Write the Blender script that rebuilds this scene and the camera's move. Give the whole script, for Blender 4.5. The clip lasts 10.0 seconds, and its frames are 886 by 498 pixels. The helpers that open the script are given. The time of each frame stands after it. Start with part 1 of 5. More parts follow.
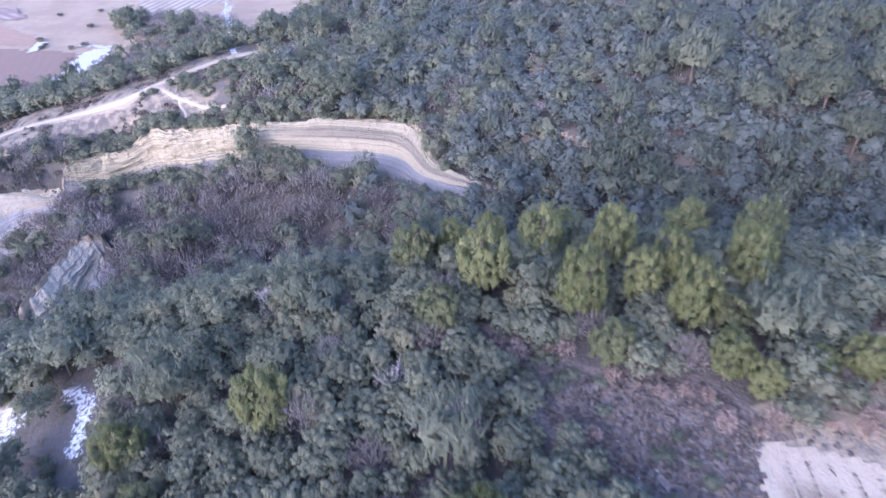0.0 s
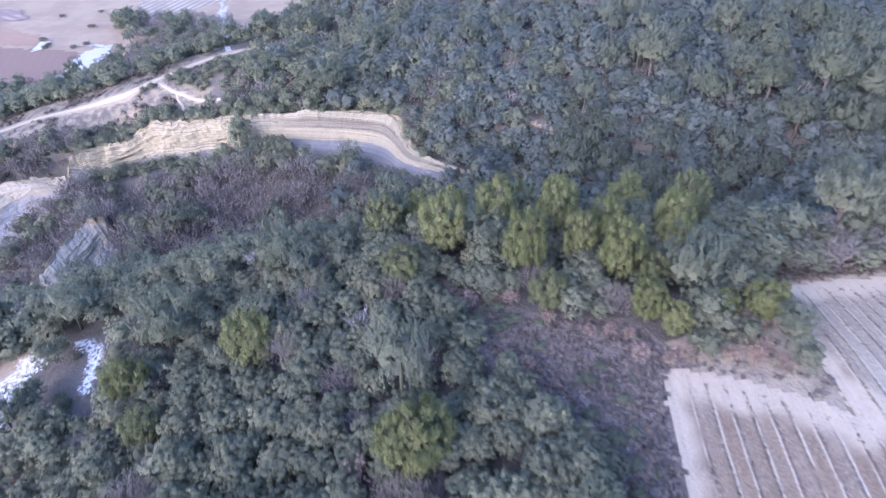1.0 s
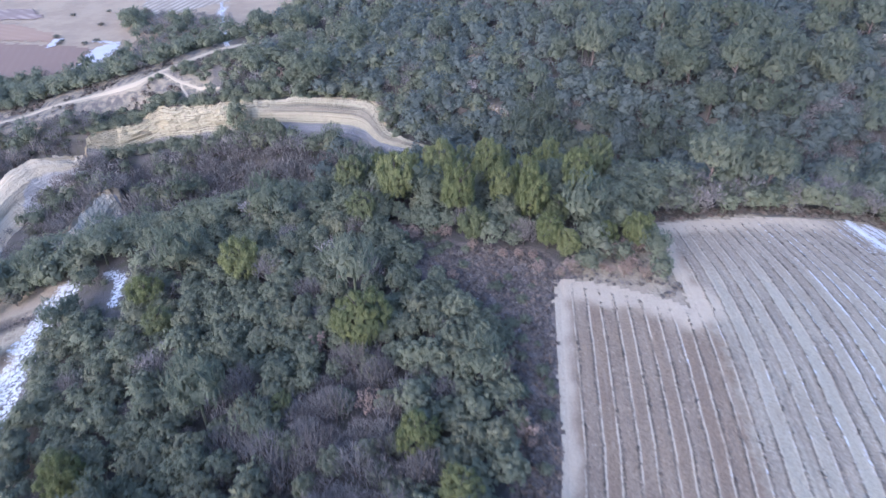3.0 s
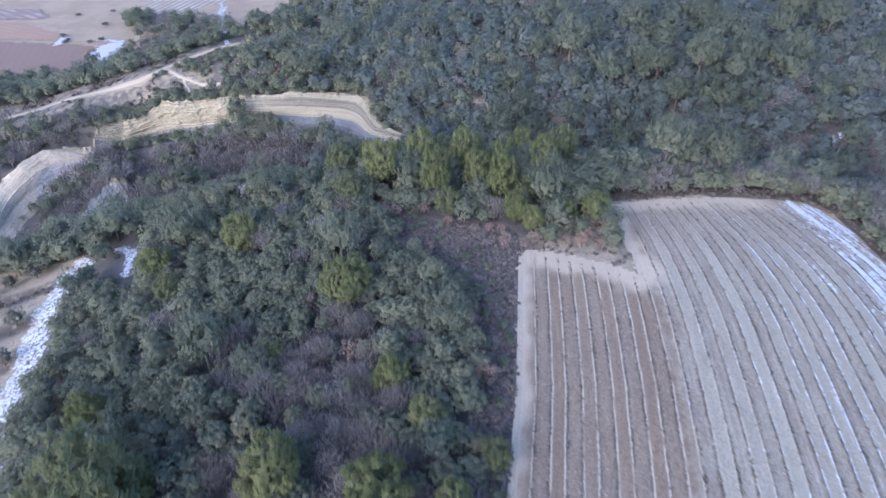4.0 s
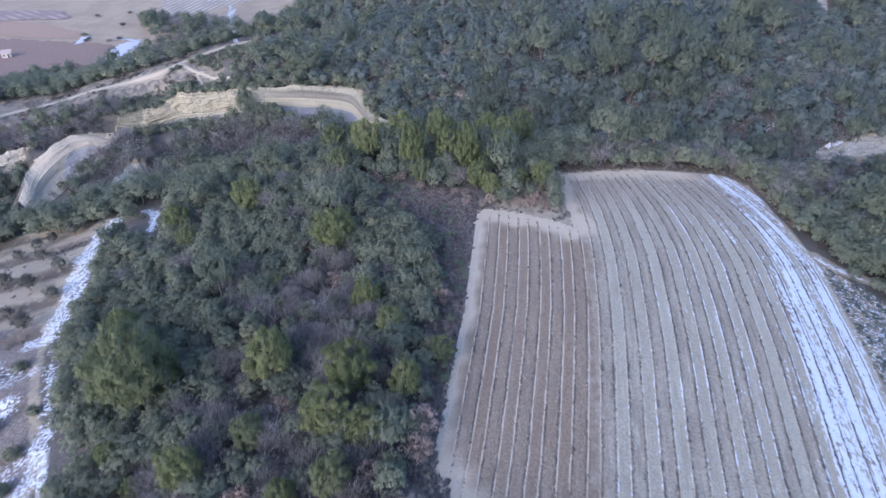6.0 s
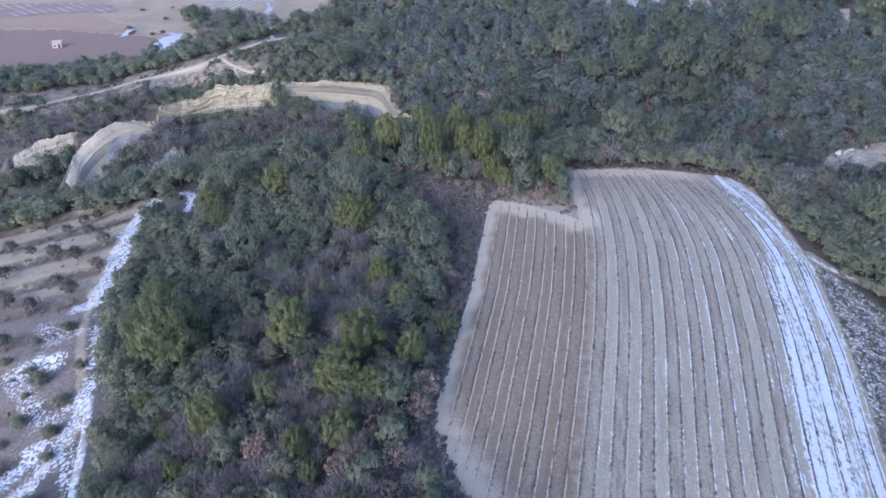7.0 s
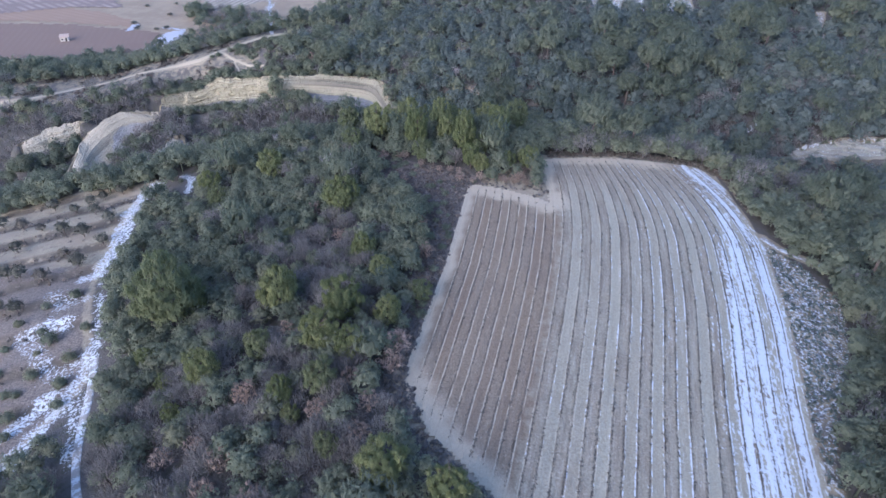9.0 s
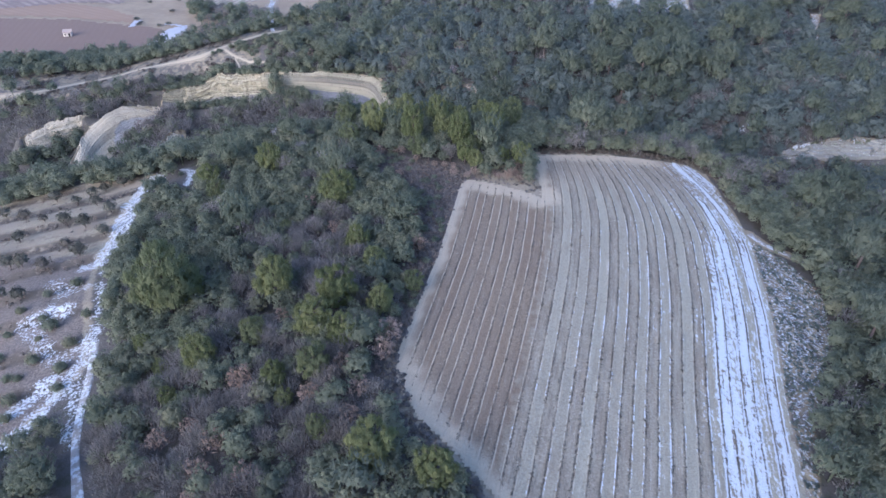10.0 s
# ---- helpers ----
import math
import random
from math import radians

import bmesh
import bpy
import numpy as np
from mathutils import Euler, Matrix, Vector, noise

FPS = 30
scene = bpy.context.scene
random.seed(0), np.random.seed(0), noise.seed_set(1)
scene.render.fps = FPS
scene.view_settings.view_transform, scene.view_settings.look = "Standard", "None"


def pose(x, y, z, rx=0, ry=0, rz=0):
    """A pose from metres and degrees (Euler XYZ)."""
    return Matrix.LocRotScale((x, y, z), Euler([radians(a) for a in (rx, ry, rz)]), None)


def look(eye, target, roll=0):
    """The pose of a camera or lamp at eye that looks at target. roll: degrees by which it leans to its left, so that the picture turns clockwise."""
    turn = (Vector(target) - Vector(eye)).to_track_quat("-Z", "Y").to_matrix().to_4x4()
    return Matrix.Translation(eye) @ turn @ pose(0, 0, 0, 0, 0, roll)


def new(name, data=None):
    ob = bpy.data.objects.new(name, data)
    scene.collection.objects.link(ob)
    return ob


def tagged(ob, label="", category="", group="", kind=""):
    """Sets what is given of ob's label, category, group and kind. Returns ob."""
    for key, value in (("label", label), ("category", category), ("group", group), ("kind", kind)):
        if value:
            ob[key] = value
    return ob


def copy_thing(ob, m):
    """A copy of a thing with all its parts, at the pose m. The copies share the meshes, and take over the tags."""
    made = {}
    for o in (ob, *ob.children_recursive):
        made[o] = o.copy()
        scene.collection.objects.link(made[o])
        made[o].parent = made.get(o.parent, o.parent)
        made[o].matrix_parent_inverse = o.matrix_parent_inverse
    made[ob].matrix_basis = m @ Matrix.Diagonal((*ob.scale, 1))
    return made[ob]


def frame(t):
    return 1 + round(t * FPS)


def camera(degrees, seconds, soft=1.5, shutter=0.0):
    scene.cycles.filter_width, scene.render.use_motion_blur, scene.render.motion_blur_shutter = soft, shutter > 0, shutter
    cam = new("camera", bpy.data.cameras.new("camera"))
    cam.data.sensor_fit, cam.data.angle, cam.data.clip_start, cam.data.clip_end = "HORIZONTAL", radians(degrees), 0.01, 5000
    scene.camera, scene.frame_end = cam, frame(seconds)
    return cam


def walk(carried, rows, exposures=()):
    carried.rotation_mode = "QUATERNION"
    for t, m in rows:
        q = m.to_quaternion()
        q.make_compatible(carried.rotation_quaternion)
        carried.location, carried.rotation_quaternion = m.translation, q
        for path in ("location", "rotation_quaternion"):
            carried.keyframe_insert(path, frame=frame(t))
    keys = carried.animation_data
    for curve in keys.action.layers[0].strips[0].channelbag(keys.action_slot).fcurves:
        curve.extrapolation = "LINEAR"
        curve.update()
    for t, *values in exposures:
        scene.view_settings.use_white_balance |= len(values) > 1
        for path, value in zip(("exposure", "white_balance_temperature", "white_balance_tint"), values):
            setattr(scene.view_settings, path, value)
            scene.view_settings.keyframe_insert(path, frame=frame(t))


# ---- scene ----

cam = camera(68.0, 10.0, 1.5, 0.8)
ROWS = [
    (0, 0, 0, 40, 54, 0, -0),
    (0.5, 1.792, -4.469, 40.923, 54.125, 0.072, -0.081),
    (1, 3.603, -9.277, 42.09, 54.113, 0.129, -0.223),
    (1.5, 5.176, -13.877, 43.299, 54.108, 0.153, -0.268),
    (2, 6.793, -18.671, 44.464, 54.139, 0.162, -0.259),
    (2.5, 8.285, -23.294, 45.581, 54.216, 0.091, -0.204),
    (4, 12.48, -37.479, 49.643, 54.215, -0.003, -0.284),
    (4.5, 13.736, -42.082, 50.643, 54.386, -0.081, -0.317),
    (5, 14.952, -46.962, 51.684, 54.537, -0.16, -0.385),
    (5.5, 16.143, -51.56, 52.729, 54.639, -0.189, -0.472),
    (7, 19.742, -62.617, 56.266, 54.683, -0.607, 3.422),
    (7.5, 20.881, -65.05, 56.758, 54.672, -0.81, 4.125),
    (8, 22.041, -67.042, 57.128, 54.679, -0.975, 4.441),
    (8.5, 23.015, -69.045, 57.577, 54.679, -0.997, 4.069),
    (9, 23.793, -70.926, 58.069, 54.711, -1.106, 3.916),
    (9.5, 24.489, -72.336, 58.374, 54.686, -1.291, 4.098),
    (10, 25.169, -73.362, 58.53, 54.675, -1.532, 4.276),
]
EXPOSURES = [(0.0, 2.38, 5040, 37), (2.5, 2.12, 5070, 26), (5.5, 1.8, 5030, 24), (10.0, 1.66, 5070, 21)]
walk(cam, [(t, pose(x, y, z, rx, ry, rz)) for t, x, y, z, rx, ry, rz in ROWS], EXPOSURES)

# ---- sky and sun: pale winter evening, thin cloud ----
SUN_UP, SUN_ROUND = radians(24), radians(215)
world = bpy.data.worlds.new("world")
scene.world = world
world.use_nodes = True
sky = world.node_tree.nodes.new("ShaderNodeTexSky")
sky.sky_type, sky.sun_disc, sky.sun_elevation, sky.sun_rotation = "NISHITA", False, SUN_UP, SUN_ROUND
sky.air_density, sky.dust_density, sky.ozone_density = 1.0, 2.5, 1.5
world.node_tree.links.new(sky.outputs[0], world.node_tree.nodes["Background"].inputs[0])
world.node_tree.nodes["Background"].inputs[1].default_value = 0.15
sun = new("sun", bpy.data.lights.new("sun", "SUN"))
sun.data.energy, sun.data.angle, sun.data.color = 0.45, radians(60), (1.0, 0.93, 0.84)
sun.matrix_world = look((0, 0, 0), (-math.sin(SUN_ROUND) * math.cos(SUN_UP), -math.cos(SUN_ROUND) * math.cos(SUN_UP), -math.sin(SUN_UP)))


# ---- land forms ----
XS = (-260, -110, -85, -65, -50, -35, -20, -5, 18, 40, 65, 95, 130, 260)
PROFILE = {  # by easting: heights and northings of the hill's shoulder, valley floor, cliff foot and north rim
    "hill": (-32, -25, -19, -14, -11.5, -7.6, -4.8, -1.8, 0.2, 1.0, -0.5, -6, -12, -16),
    "shoulder": (56, 52, 48, 46, 48, 52, 54, 56, 54, 52, 50, 46, 44, 40),
    "floor": (70, 66, 66, 70, 78, 82, 84, 82, 78, 73, 66, 58, 52, 48),
    "deep": (-37, -36, -35.5, -33.5, -30, -28.5, -27, -24, -19, -17, -14, -12, -13, -15),
    "foot": (86, 82, 84, 95, 104, 108, 107, 100, 94, 80, 72, 62, 56, 54),
    "foot_z": (-36, -34.5, -32.5, -29.5, -25, -23, -23.5, -21.5, -15.5, -15, -13, -11, -12, -14),
    "rim": (102, 98, 101, 107.5, 108, 111, 111, 105, 103, 98, 92, 76, 70, 70),
    "rim_z": (-28, -26.5, -24.5, -19.5, -15, -12.8, -12.3, -11, -8.5, -4, -2, -5, -5, -6),
    "back_z": (-27, -22.5, -18.5, -12.5, -9.5, -9, -9, -9, -8, -2.5, -0.5, -3, -2, 0),
    "rise": (0, 0, 0, 0, 0, 0, 0.03, 0.07, 0.1, 0.11, 0.11, 0.12, 0.12, 0.1),
    "edge": (118, 124, 128, 132, 140, 152, 205, 260, 300, 400, 400, 400, 400, 400),
}


# bare rock faces: crest and foot, from west to east
CLIFF_CREST = [(-71, 107, -18.8), (-65.6, 110.5, -19), (-60.1, 112.5, -18.4), (-57.6, 113.3, -16.1), (-54.9, 113.5, -14.8), (-48.6, 113.6, -14.7), (-42.5, 113, -13.4), (-36, 112.3, -12.9), (-30.6, 112, -12.2), (-20.9, 112, -11.7), (-12.8, 112, -12), (-7.9, 111, -12.2), (-5.3, 109.3, -12.2), (-3.9, 106, -13.2), (-3, 103, -14.3), (-1.4, 100, -14.9), (2.3, 96, -14.2), (7, 92, -13.8)]
CLIFF_FOOT = [(-70.5, 105, -21.5), (-66.5, 107.5, -23.5), (-60.4, 109.5, -23.8), (-56.5, 110.3, -23), (-54, 110.3, -22.5), (-48.6, 109.8, -21.5), (-42.5, 108.8, -20.5), (-36, 108, -19.5), (-30, 106.5, -19), (-20.5, 103, -18.8), (-14.5, 102.5, -18.6), (-11, 101, -18.5), (-9, 99.5, -18.3), (-7.5, 98, -18), (-6, 96.5, -17.6), (-3.5, 94.5, -17), (0.9, 92, -16), (5.5, 89.5, -15.2)]
BOWL_CREST = [(-86.7, 80.9, -30), (-87, 85.9, -28.1), (-88.6, 91.1, -26.9), (-87.1, 93.6, -25.1), (-83.2, 97.6, -22.2), (-80.6, 101.2, -21.4), (-77.2, 102.6, -22.3), (-74.5, 104.8, -23.5), (-70.7, 106, -25.2)]
BOWL_FOOT = [(-81.5, 76.2, -33), (-80.8, 81.5, -32.6), (-81.2, 86.8, -32.3), (-80.5, 91, -32), (-79.5, 95, -31.5), (-77, 98, -30.5), (-74.5, 100.3, -28.5), (-71.5, 102.3, -27), (-69, 104, -26.5)]
WEST_CREST = [(-103, 86, -25.5), (-99, 89.7, -24), (-95.6, 93, -23), (-90, 96.4, -22.5)]
WEST_FOOT = [(-101, 82, -29), (-97.5, 85, -30), (-93.5, 88.5, -30.5), (-89.5, 92, -30)]
RIB_CREST = [(-63.2, 75, -25.5), (-62.4, 79.1, -24.5), (-61.5, 84.5, -24), (-61, 89, -23.4), (-58.5, 90.5, -23)]
RIB_FOOT = [(-60.5, 72, -30), (-58.5, 76.5, -30.5), (-57, 81.5, -30), (-56, 86, -29), (-55, 88.5, -28)]
# with how far the land leans on the crest and on the foot
FACES = [(CLIFF_CREST, CLIFF_FOOT, 15.0, 14.0), (WEST_CREST, WEST_FOOT, 7.0, 5.0), (BOWL_CREST, BOWL_FOOT, 3.5, 6.0), (RIB_CREST, RIB_FOOT, 3.0, 4.0)]


def beside(x, y, pts):
    """Distance from places to a line in space, and its height at the nearest point."""
    best, high = np.full(np.shape(x), 1e9), np.zeros(np.shape(x))
    for (ax, ay, az), (bx, by, bz) in zip(pts, pts[1:]):
        dx, dy = bx - ax, by - ay
        t = np.clip(((x - ax) * dx + (y - ay) * dy) / (dx * dx + dy * dy), 0, 1)
        d = np.hypot(x - ax - t * dx, y - ay - t * dy)
        high, best = np.where(d < best, az + t * (bz - az), high), np.minimum(best, d)
    return best, high


def on_face(x, y, crest, foot):
    """Which places lie on the slope between a crest and its foot."""
    return inside(x, y, [q[:2] for q in crest] + [q[:2] for q in foot[::-1]])


def faced(x, y, z):
    """The land drawn up to the crests and down to the feet of the rock faces."""
    box = (x > -115) & (x < 20) & (y > 62) & (y < 126)
    if not np.any(box):
        return z
    for crest, foot, back, front in FACES:
        dc, zc = beside(x, y, crest)
        df, zf = beside(x, y, foot)
        f = df / (df + dc + 1e-6)
        w = np.where(dc < df, ease(back, 0.3, dc), ease(front, 0.3, df))
        outer = z * (1 - w) + np.where(dc < df, zc, zf) * w
        z = np.where(on_face(x, y, crest, foot), zf + f * (zc - zf) - 2.4 * np.sin(np.pi * f) - 0.4, outer)
    return z


def prof(name, x):
    return sum(np.interp(x + d, XS, PROFILE[name]) for d in (-9, -4.5, 0, 4.5, 9)) / 5


def ease(a, b, v):
    t = np.clip((v - a) / (b - a), 0, 1)
    return t * t * (3 - 2 * t)


def wavy(x, y, size, seed=0.0):
    """Smooth unevenness between about -1 and 1."""
    u, v = x / size + seed * 1.7, y / size - seed * 2.3
    return (np.sin(u + 1.3 * np.sin(0.7 * v + seed)) * np.cos(v + 1.1 * np.sin(0.8 * u)) + 0.6 * np.sin(1.9 * u - 1.4 * v + seed) * np.cos(2.3 * v + 0.9 * u)) / 1.4


def ground_z(x, y):
    """Height of the land: field hill in the south, ravine with cliffs, wooded slope in the north, plain in the north-west."""
    x, y = np.asarray(x, float), np.asarray(y, float)
    p = {k: prof(k, x) for k in PROFILE}
    z = p["hill"] + ease(p["shoulder"] - 4, p["floor"], y) * (p["deep"] - p["hill"])
    z = z - 2.5 * ease(0, -60, y) * ease(25, -10, x)
    z = z + ease(p["floor"], p["foot"], y) * (p["foot_z"] - p["deep"])
    z = z + ease(p["foot"], p["rim"], y) * (p["rim_z"] - p["foot_z"])
    z = z + ease(p["rim"], p["rim"] + 14, y) * (p["back_z"] - p["rim_z"])
    z = z + p["rise"] * np.maximum(y - p["rim"] - 8, 0) * ease(0, 10, y - p["rim"] - 4)
    z = z + ease(p["edge"], p["edge"] + 30, y) * (-27 - z)
    z = faced(x, y, z)
    far = ease(330, 700, np.hypot(x, y - 60))
    z = z * (1 - far) - 24 * far
    tame = np.maximum(ease(12, 20, x) * ease(82, 72, x) * ease(58, 46, y), ease(p["edge"] + 16, p["edge"] + 34, y))
    return z + (1 - tame) * (0.35 * wavy(x, y, 7.0) + 0.8 * wavy(x, y, 19.0, 2.0)) * (1 - far)


def way_off(x, y, pts):
    """Distance from places to a line through pts."""
    best = np.full(np.shape(x), 1e9)
    for (ax, ay), (bx, by) in zip(pts, pts[1:]):
        dx, dy = bx - ax, by - ay
        t = np.clip(((x - ax) * dx + (y - ay) * dy) / (dx * dx + dy * dy), 0, 1)
        best = np.minimum(best, np.hypot(x - ax - t * dx, y - ay - t * dy))
    return best


def inside(x, y, pts):
    """Which places lie in the outline pts."""
    odd = np.zeros(np.shape(x), bool)
    for (ax, ay), (bx, by) in zip(pts, pts[1:] + pts[:1]):
        odd ^= ((ay > y) != (by > y)) & (x < (bx - ax) * (y - ay) / (by - ay + 1e-12) + ax)
    return odd


def steep(x, y):
    """How steeply the land falls, as a gradient."""
    return np.hypot(ground_z(x + 0.7, y) - ground_z(x - 0.7, y), ground_z(x, y + 0.7) - ground_z(x, y - 0.7)) / 1.4


def near(x, y, pts, soft):
    """1 inside the outline pts, falling to 0 over soft metres outside it."""
    return np.where(inside(x, y, pts), 1.0, 1 - np.clip(way_off(x, y, pts + pts[:1]) / soft, 0, 1))


ROAD_MAIN = [(-170, 96), (-140, 102), (-122, 108.5), (-112, 111), (-104, 117), (-87.5, 122), (-75, 120.5), (-63, 123), (-57, 128.5), (-51.5, 133.5), (-45, 139), (-38.5, 141), (-30, 141), (-22, 146)]
ROAD_SPUR = [(-58.5, 127), (-56, 125), (-53, 122.6), (-50, 121.6), (-46.5, 120.2), (-42, 119.8)]
FOOTPATH = [(-52, 122.2), (-51.6, 120.6), (-49.8, 119), (-50.2, 117), (-49, 115.4), (-48.6, 113.5)]
ROAD_NORTH = [(-45, 139.5), (-49, 150), (-57, 176), (-65, 202), (-70.5, 218), (-79, 246), (-100, 330)]
TRACK_EAST = [(71.2, 21.5), (72.5, 19.5), (74.5, 18), (77.8, 16.7), (81.6, 16.3), (85.4, 16.2), (92.2, 17), (108, 23)]
TRACK_WEST = [(-40.6, 39), (-41, 36), (-40.5, 28.5), (-39.5, 22.5), (-37.5, 14), (-34, 4.5), (-30, -4), (-26.5, -10), (-23.5, -17.5), (-21.5, -23), (-19, -28.5), (-15.5, -34), (-10, -44), (-6, -56), (-4, -70), (-3, -90)]
FIELD = [(22.5, 30.5), (26.5, 30), (31.5, 28), (36.3, 25.3), (36.3, 33.5), (35.8, 41), (50, 43.3), (65.5, 43.6), (68.6, 41), (70, 29), (70.5, 19), (67.5, -0.5), (63.5, -17.5), (61, -30.5), (57, -47), (40, -52), (34, -44), (29, -34), (27.5, -32), (24.5, -28.5), (20.5, -24.5), (17, -18.5), (16.5, -14.5), (18, -4.5), (20, 7.5)]
ORCHARD = [(-41.5, 41), (-59, 41), (-74, 36), (-110, 30), (-100, -10), (-70, -45), (-37, -33), (-29.5, -24), (-27, -14), (-31, -6), (-36.5, 4), (-40.5, 18), (-43, 32)]
SCRUB = [(2.5, 44), (7.5, 41), (11.5, 37.2), (21, 36.2), (24, 31), (22, 29), (20, 9), (17, -12), (15.5, -8), (16.5, 8), (16, 20), (13, 25), (9.5, 31), (4, 39)]
HEATH = [(70.8, 19), (75, 15.5), (78, 9.5), (77, 2.6), (74, -5.2), (67.5, -16.5), (64, -24), (61.5, -36), (61.2, -30.5), (63.8, -17.5), (67.8, -0.5)]
SNOW_LINES = [([(-40.7, 40.4), (-41.3, 35.4), (-40.1, 28.4), (-38.6, 21), (-37.6, 16), (-37.4, 11.7)], 2.1), ([(-39.5, 10), (-36.2, 10.6)], 1.4), ([(-34.9, 8), (-31.5, 1.2), (-29.3, -3.9)], 0.5), ([(-41.9, 5.3), (-37.7, 2.3), (-36, 3.6)], 1.6), ([(-39.5, -3.7), (-38, -2.4), (-35.3, -2.7)], 1.5), ([(-40.6, -4.7), (-36.7, -8), (-33.3, -11.3), (-30.1, -12.5), (-29, -10.5)], 1.7), ([(-28, -6.3), (-26.9, -11.6), (-26.8, -16.7), (-27.3, -20.3), (-27.9, -23.7), (-30, -30)], 1.3), ([(-29.4, -15.6), (-30.3, -18.8), (-31.4, -21.4), (-34, -25)], 1.2), ([(-24.9, -16), (-23.9, -20), (-22.2, -23.8), (-20.4, -27.5)], 0.55)]
WEST_BANK = [(-42, 8), (-34, 8), (-29.5, -3), (-25.5, -12), (-24.5, -20), (-23, -25), (-30, -33), (-40, -28), (-42, -5)]
SNOW_GAP = [(-36, 43), (-35.2, 42.7), (-32.9, 40.8), (-32, 37.5), (-31.4, 35)]
SNOW_BIT = [(-42, 41.5), (-40, 41.2)]
GAP_CLEAR = [(-38.5, 44.5), (-31, 46), (-29.3, 43), (-29.5, 39), (-28, 31), (-33.5, 31), (-35.5, 38)]
SNOW_ROCKS = [(93, 67), (96, 66.6), (101, 66), (108, 66), (118, 67), (122, 71.5), (112, 72), (104, 70.5), (98, 70)]
ROCKS_OPEN = [(93, 66), (99, 64.2), (110, 64), (120, 65), (122, 68), (121, 69.6), (110, 69.6), (103, 69), (94, 68)]
SNOW_SPOTS = [(81.1, 41.2), (82.7, 33.6), (89.2, 38.2), (98.9, 37.5), (86.5, 75.1), (89, 76), (95.6, 78), (112.2, 78.9)]
PLAIN_WOOD = [(-116, 158), (-99, 169), (-93, 186), (-93, 200), (-108, 214), (-108, 226), (-92, 222), (-70, 222), (-60, 200), (-40, 168), (-30, 150), (-45, 142), (-62, 131), (-76, 126), (-90, 128), (-104, 122), (-122, 116), (-150, 110), (-190, 100), (-210, 118), (-150, 142)]
CLEARINGS = [([(114, 112), (115.5, 112), (120, 124), (124.5, 137), (122.5, 137), (118, 125)], 0.8), ([(127.5, 102), (129, 104), (131.5, 116), (129.5, 116)], 0.8), ([(56, 138), (86, 135), (88, 150), (56, 152)], 1.0), ([(15.8, 106.3), (17.2, 105.6), (21, 100), (25.3, 95.5), (24.5, 95), (20, 99.8), (16.8, 104)], 0.3)]


NOTCH = [(20, 31.5), (24, 31), (36.3, 25.5), (36.3, 35), (33, 37.5), (27, 34)]


def field_left(y):
    return np.interp(y, (-60, -33, -14.5, 7.5, 30.5, 45), (9.5, 13, 16.5, 20, 22.5, 23.5))


def field_right(y):
    return sum(np.interp(y + d, (-60, -30.5, -17.5, -0.5, 19, 29, 36, 45), (54, 61, 63.5, 67.5, 70.5, 69.6, 67.4, 63.5)) for d in (-3, 0, 3)) / 3


PERIODS = 17.0


def field_row(x, y):
    """Which pair of plant rows a place lies in, 0 at the west edge, 17 at the east edge."""
    return (x - field_left(y)) / (field_right(y) - field_left(y)) * PERIODS


def field_z(x, y):
    r = field_row(x, y)
    return ground_z(x, y) + 0.06 + 0.022 * np.cos(4 * np.pi * r) + 0.03 * wavy(x, y, 0.9, 5.0)


